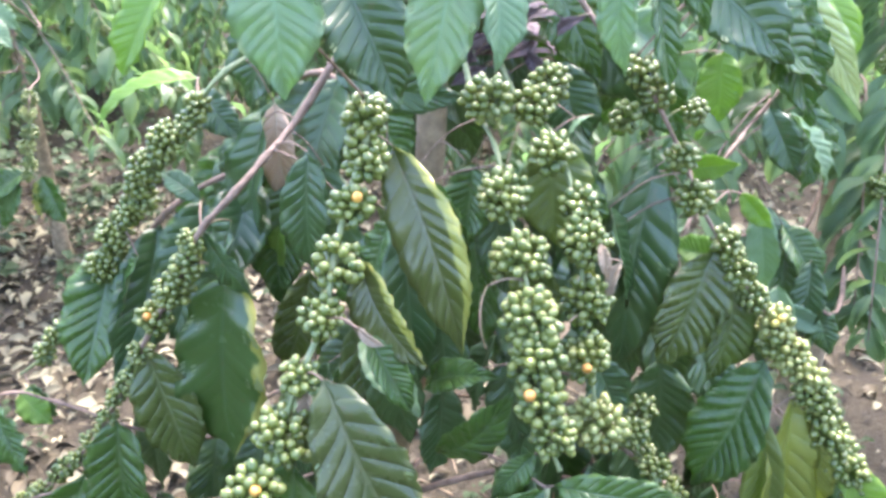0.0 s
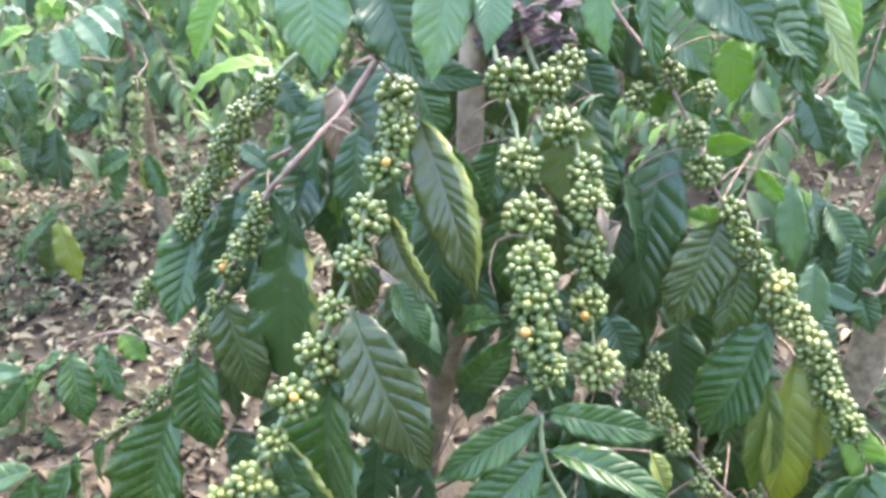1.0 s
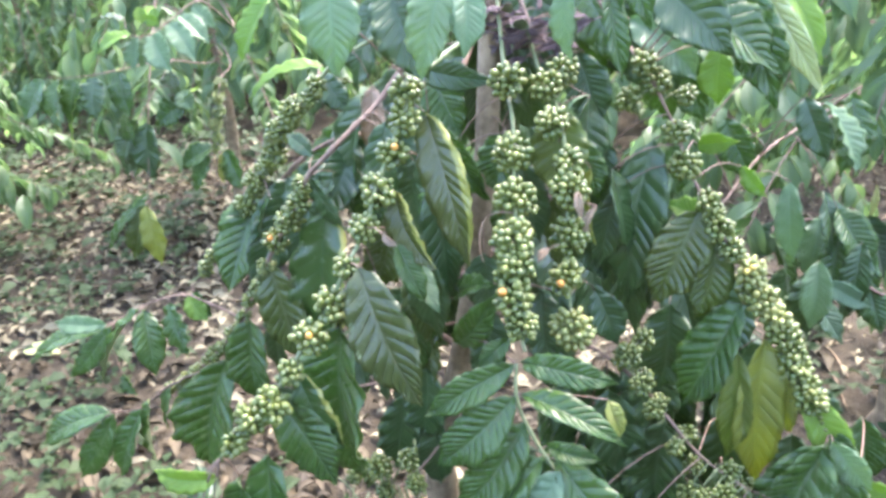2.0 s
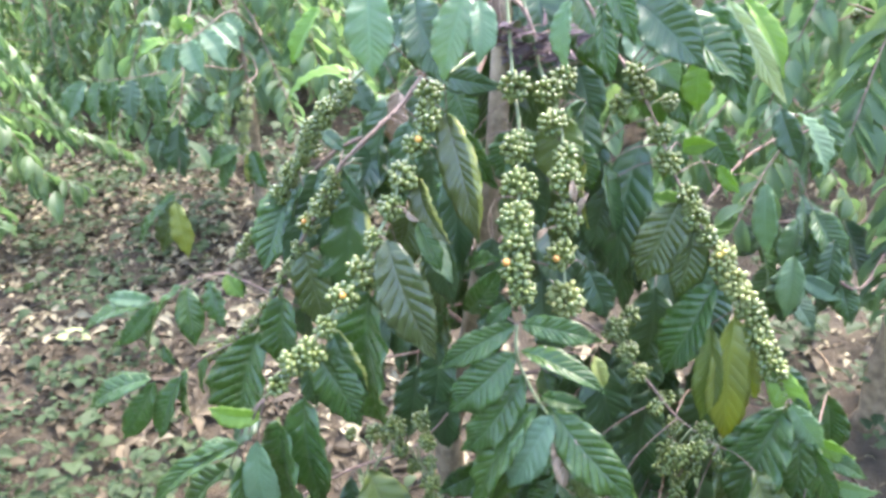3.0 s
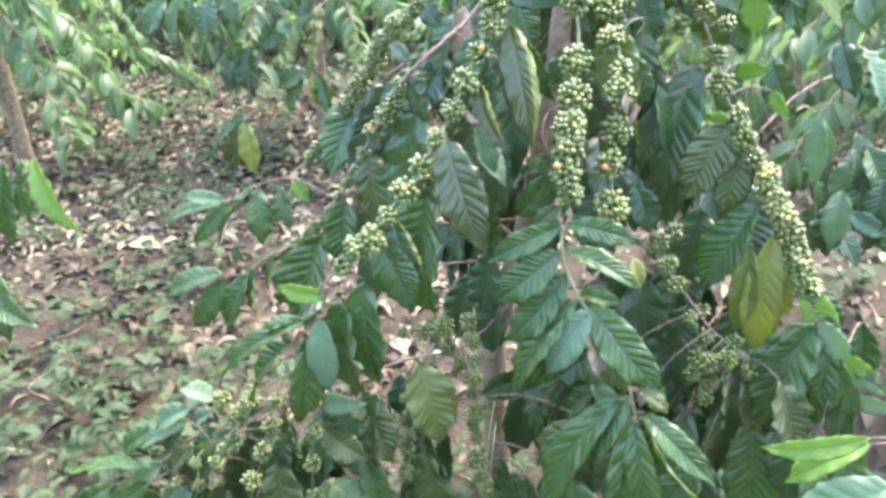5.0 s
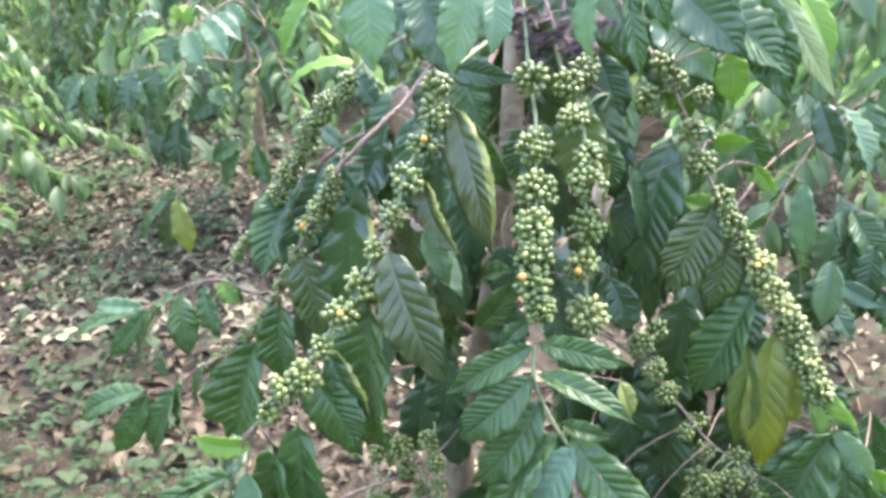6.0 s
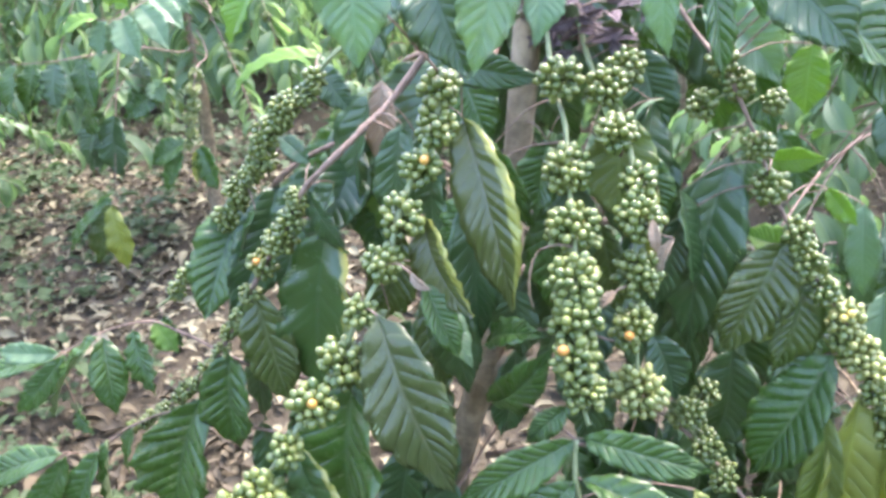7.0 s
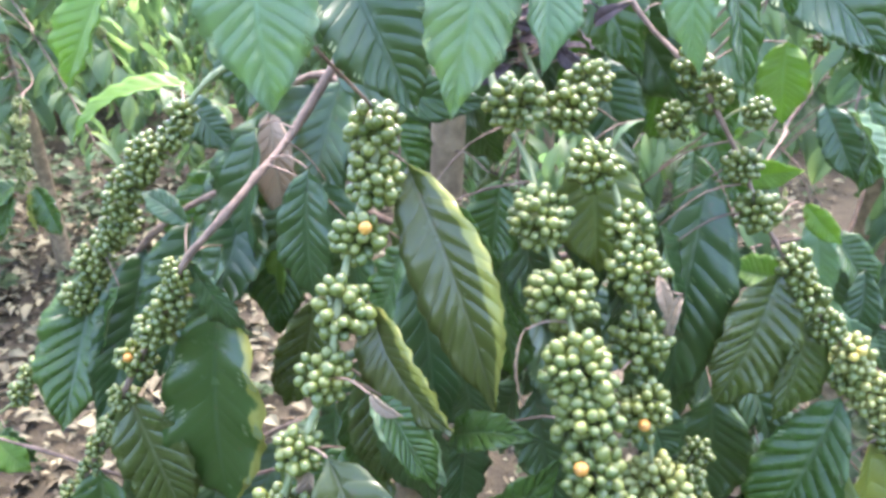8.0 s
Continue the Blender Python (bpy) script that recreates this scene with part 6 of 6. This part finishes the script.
path_east = thing("coffee_tree", (1.05, 0.05, 0.0), "coffee tree beside the path with pale young leaves", "coffee tree", "coffee trees of the plantation")
tube("trunk", [(1.05, 0.05, -0.05), (1.04, 0.06, 0.5), (1.06, 0.04, 1.0), (1.05, 0.05, 1.6)], 0.03, 0.012, BARK, path_east, sides=9, knots=0.1)
def outer_crown(tree, x, y, facing, seed):
    """The drooping branches on the side of a path tree that is turned from the path."""
    rng = np.random.default_rng(seed)
    for k in range(13):
        a = radians(facing + rng.uniform(-75, 75))
        z, r = 0.55 + 0.08 * k, rng.uniform(0.4, 0.62) * (1.1 - 0.03 * k)
        c, s = math.cos(a) * r, math.sin(a) * r
        leafy_branch(tree, [(x, y, z), (x + 0.35 * c, y + 0.35 * s, z + 0.08), (x + 0.7 * c, y + 0.7 * s, z + 0.0), (x + c, y + s, z - 0.22)], seed * 30 + k, 0.14, 9, 0.25, 0, 0.004)


outer_crown(path_west, -2.05, 0.45, 190, 61)
outer_crown(path_east, 1.05, 0.05, -25, 62)
eb = branch(path_east, [(1.04, 0.06, 0.9), (0.85, 0.05, 1.06), (0.66, 0.03, 1.08), (0.53, 0.02, 1.05)], 0.006, 0.0025)
leaf(eb, (0.457, 0.020, 1.050), (0.383, 0.020, 1.016), 0.018, "light", -30, 34)
leaf(eb, (0.461, 0.030, 1.037), (0.409, 0.030, 0.977), 0.022, "light", -18, 42)
leaf(eb, (0.479, 0.010, 1.019), (0.413, 0.000, 0.936), 0.045, "fresh", 10, 30, relief=1.4)

# ---- litter, weeds and twigs on the ground ----
rng = np.random.default_rng(77)
template = leaf_template(4, 3, 0.5, 0.4)
rows = []
for i in range(14000):
    near = i < 9500
    x, y = (rng.uniform(-4.5, 1.6), rng.uniform(0.3, 4.6)) if near else (rng.uniform(-7, 4), rng.uniform(2.2, 8))
    a = rng.uniform(0, 2 * math.pi)
    ll = rng.uniform(0.015, 0.05) if rng.random() < 0.85 else rng.uniform(0.05, 0.11)
    rows.append(((x, y, ground_height(x, y) + rng.uniform(0.002, 0.014)), (math.cos(a), math.sin(a), rng.uniform(-0.15, 0.25)), (rng.normal() * 0.35, rng.normal() * 0.35, 1), ll, ll * rng.uniform(0.35, 0.55)))
for i in range(4500):
    x, y, a = rng.uniform(-4.2, -0.5), rng.uniform(1.1, 3.8), rng.uniform(0, 2 * math.pi)
    ll = rng.uniform(0.02, 0.08)
    rows.append(((x, y, ground_height(x, y) + rng.uniform(0.004, 0.018)), (math.cos(a), math.sin(a), rng.uniform(-0.25, 0.35)), (rng.normal() * 0.4, rng.normal() * 0.4, 1), ll, ll * rng.uniform(0.3, 0.6)))
for i in range(9000):
    x, y, a, ll = rng.uniform(-9, 6), rng.uniform(-6, 4.5), rng.uniform(0, 2 * math.pi), rng.uniform(0.02, 0.06)
    if y > 0.3 and -4.5 < x < 1.6:
        continue
    rows.append(((x, y, ground_height(x, y) + 0.006), (math.cos(a), math.sin(a), rng.uniform(-0.15, 0.25)), (rng.normal() * 0.35, rng.normal() * 0.35, 1), ll, ll * rng.uniform(0.35, 0.55)))
# pale share jumps past y 1.5, partly to offset the bushes' shade there
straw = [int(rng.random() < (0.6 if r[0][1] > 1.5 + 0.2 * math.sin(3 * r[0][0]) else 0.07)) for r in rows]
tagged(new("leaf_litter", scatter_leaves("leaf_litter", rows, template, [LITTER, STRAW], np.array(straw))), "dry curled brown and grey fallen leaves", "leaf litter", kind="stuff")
rows = []
template = leaf_template(4, 3, 0.5, 0.25)


def weed_patch(px, py, spread, many, big=1.0):
    """Rosettes of small leaves scattered round a place."""
    for _ in range(many):
        x, y = px + rng.normal() * spread, py + rng.normal() * spread
        z, tall = ground_height(x, y), big * rng.uniform(0.02, 0.11)
        for q in range(rng.integers(5, 10)):
            a = rng.uniform(0, 2 * math.pi)
            h = tall * rng.uniform(0.5, 1.0)
            ll = big * rng.uniform(0.012, 0.03) * (1.7 if rng.random() < 0.15 else 1)
            rows.append(((x + 0.012 * math.cos(a), y + 0.012 * math.sin(a), z + h), (math.cos(a), math.sin(a), rng.uniform(-0.3, 0.4)), (rng.normal() * 0.3, rng.normal() * 0.3, 1), ll, ll * rng.uniform(0.55, 0.9)))


weed_patch(-1.0, 0.5, 0.25, 20, 1.8)
weed_patch(-0.75, 0.72, 0.22, 16, 1.6)
weed_patch(-1.3, 0.65, 0.28, 20, 1.8)
weed_patch(-0.95, 0.95, 0.14, 18, 1.4)
weed_patch(-1.5, 0.95, 0.2, 24, 1.5)
weed_patch(-1.5, 1.35, 0.16, 15, 1.4)
weed_patch(-1.75, 1.45, 0.14, 14, 1.4)
weed_patch(-1.95, 1.9, 0.16, 14, 1.6)
weed_patch(-2.3, 2.0, 0.18, 14, 1.6)
weed_patch(-2.0, 2.9, 0.5, 24, 1.9)
weed_patch(-3.0, 2.9, 0.6, 45, 1.9)
weed_patch(-3.6, 3.2, 0.6, 45, 1.9)
weed_patch(-2.6, 3.5, 0.6, 70, 2.2)
weed_patch(-3.6, 3.9, 0.7, 80, 2.4)
weed_patch(-1.9, 3.9, 0.6, 60, 2.4)
weed_patch(-4.3, 2.9, 0.5, 50, 2.4)
weed_patch(-2.3, 2.6, 0.35, 24, 1.9)
weed_patch(-1.25, 1.1, 0.12, 9)
weed_patch(-0.45, 0.9, 0.25, 25)
weed_patch(-0.15, 0.75, 0.1, 22, 1.3)
weed_patch(-0.02, 0.62, 0.1, 18, 1.4)
weed_patch(0.1, 1.0, 0.2, 18)
weed_patch(0.25, 1.3, 0.25, 16)
weed_patch(-2.4, 1.3, 0.4, 35, 1.9)
weed_patch(-2.9, 2.3, 0.4, 20, 1.9)
weed_patch(0.9, 2.0, 0.4, 28, 1.9)
weed_patch(1.2, 3.0, 0.5, 42, 1.9)
weed_patch(-0.3, 3.0, 0.8, 30, 1.9)
weed_patch(-1.2, 3.6, 0.8, 30, 1.9)
weed_patch(-1.6, 0.8, 0.3, 28)
weed_patch(0.7, 1.2, 0.3, 21)
for _ in range(85):
    x, y = -1.05 + rng.normal() * 0.36, 0.55 + rng.normal() * 0.2
    z, tall = ground_height(x, y), rng.uniform(0.06, 0.2)
    for q in range(rng.integers(4, 9)):
        a, h, ll = rng.uniform(0, 2 * math.pi), tall * rng.uniform(0.35, 1.0), rng.uniform(0.03, 0.07)
        rows.append(((x + 0.02 * math.cos(a), y + 0.02 * math.sin(a), z + h), (math.cos(a), math.sin(a), rng.uniform(-0.5, 0.4)), (rng.normal() * 0.35, rng.normal() * 0.35, 1), ll, ll * rng.uniform(0.35, 0.6)))
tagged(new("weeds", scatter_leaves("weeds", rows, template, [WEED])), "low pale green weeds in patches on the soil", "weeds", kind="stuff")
for i in range(60):
    x, y, a, ll = rng.uniform(-3.2, 1.2), rng.uniform(0.6, 3.6), rng.uniform(0, math.pi), rng.uniform(0.12, 0.5)
    pts = []
    for s in (0, 0.35, 0.7, 1.0):
        qx, qy = x + math.cos(a) * ll * s + rng.normal() * 0.012, y + math.sin(a) * ll * s + rng.normal() * 0.012
        pts.append((qx, qy, ground_height(qx, qy) + 0.006))
    v, f = tube_arrays(pts, rng.uniform(0.002, 0.004), 0.0012, sides=5, per=3)
    tagged(new("fallen_twig", mesh_from("fallen_twig", v, f, [BARK])), "thin dry twig lying on the soil", "twig", "fallen twigs")
v, f, w, uvs = blade(0.17, 0.07, 15, 5)
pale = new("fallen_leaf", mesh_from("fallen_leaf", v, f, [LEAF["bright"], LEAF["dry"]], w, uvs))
pale.matrix_basis = leaf_pose((-2.0, 1.6, 0.025), (-1.84, 1.61, 0.03), 0, (0.1, -0.2, 1))
tagged(pale, "pale whitish fallen leaf lying on the soil", "fallen leaf")
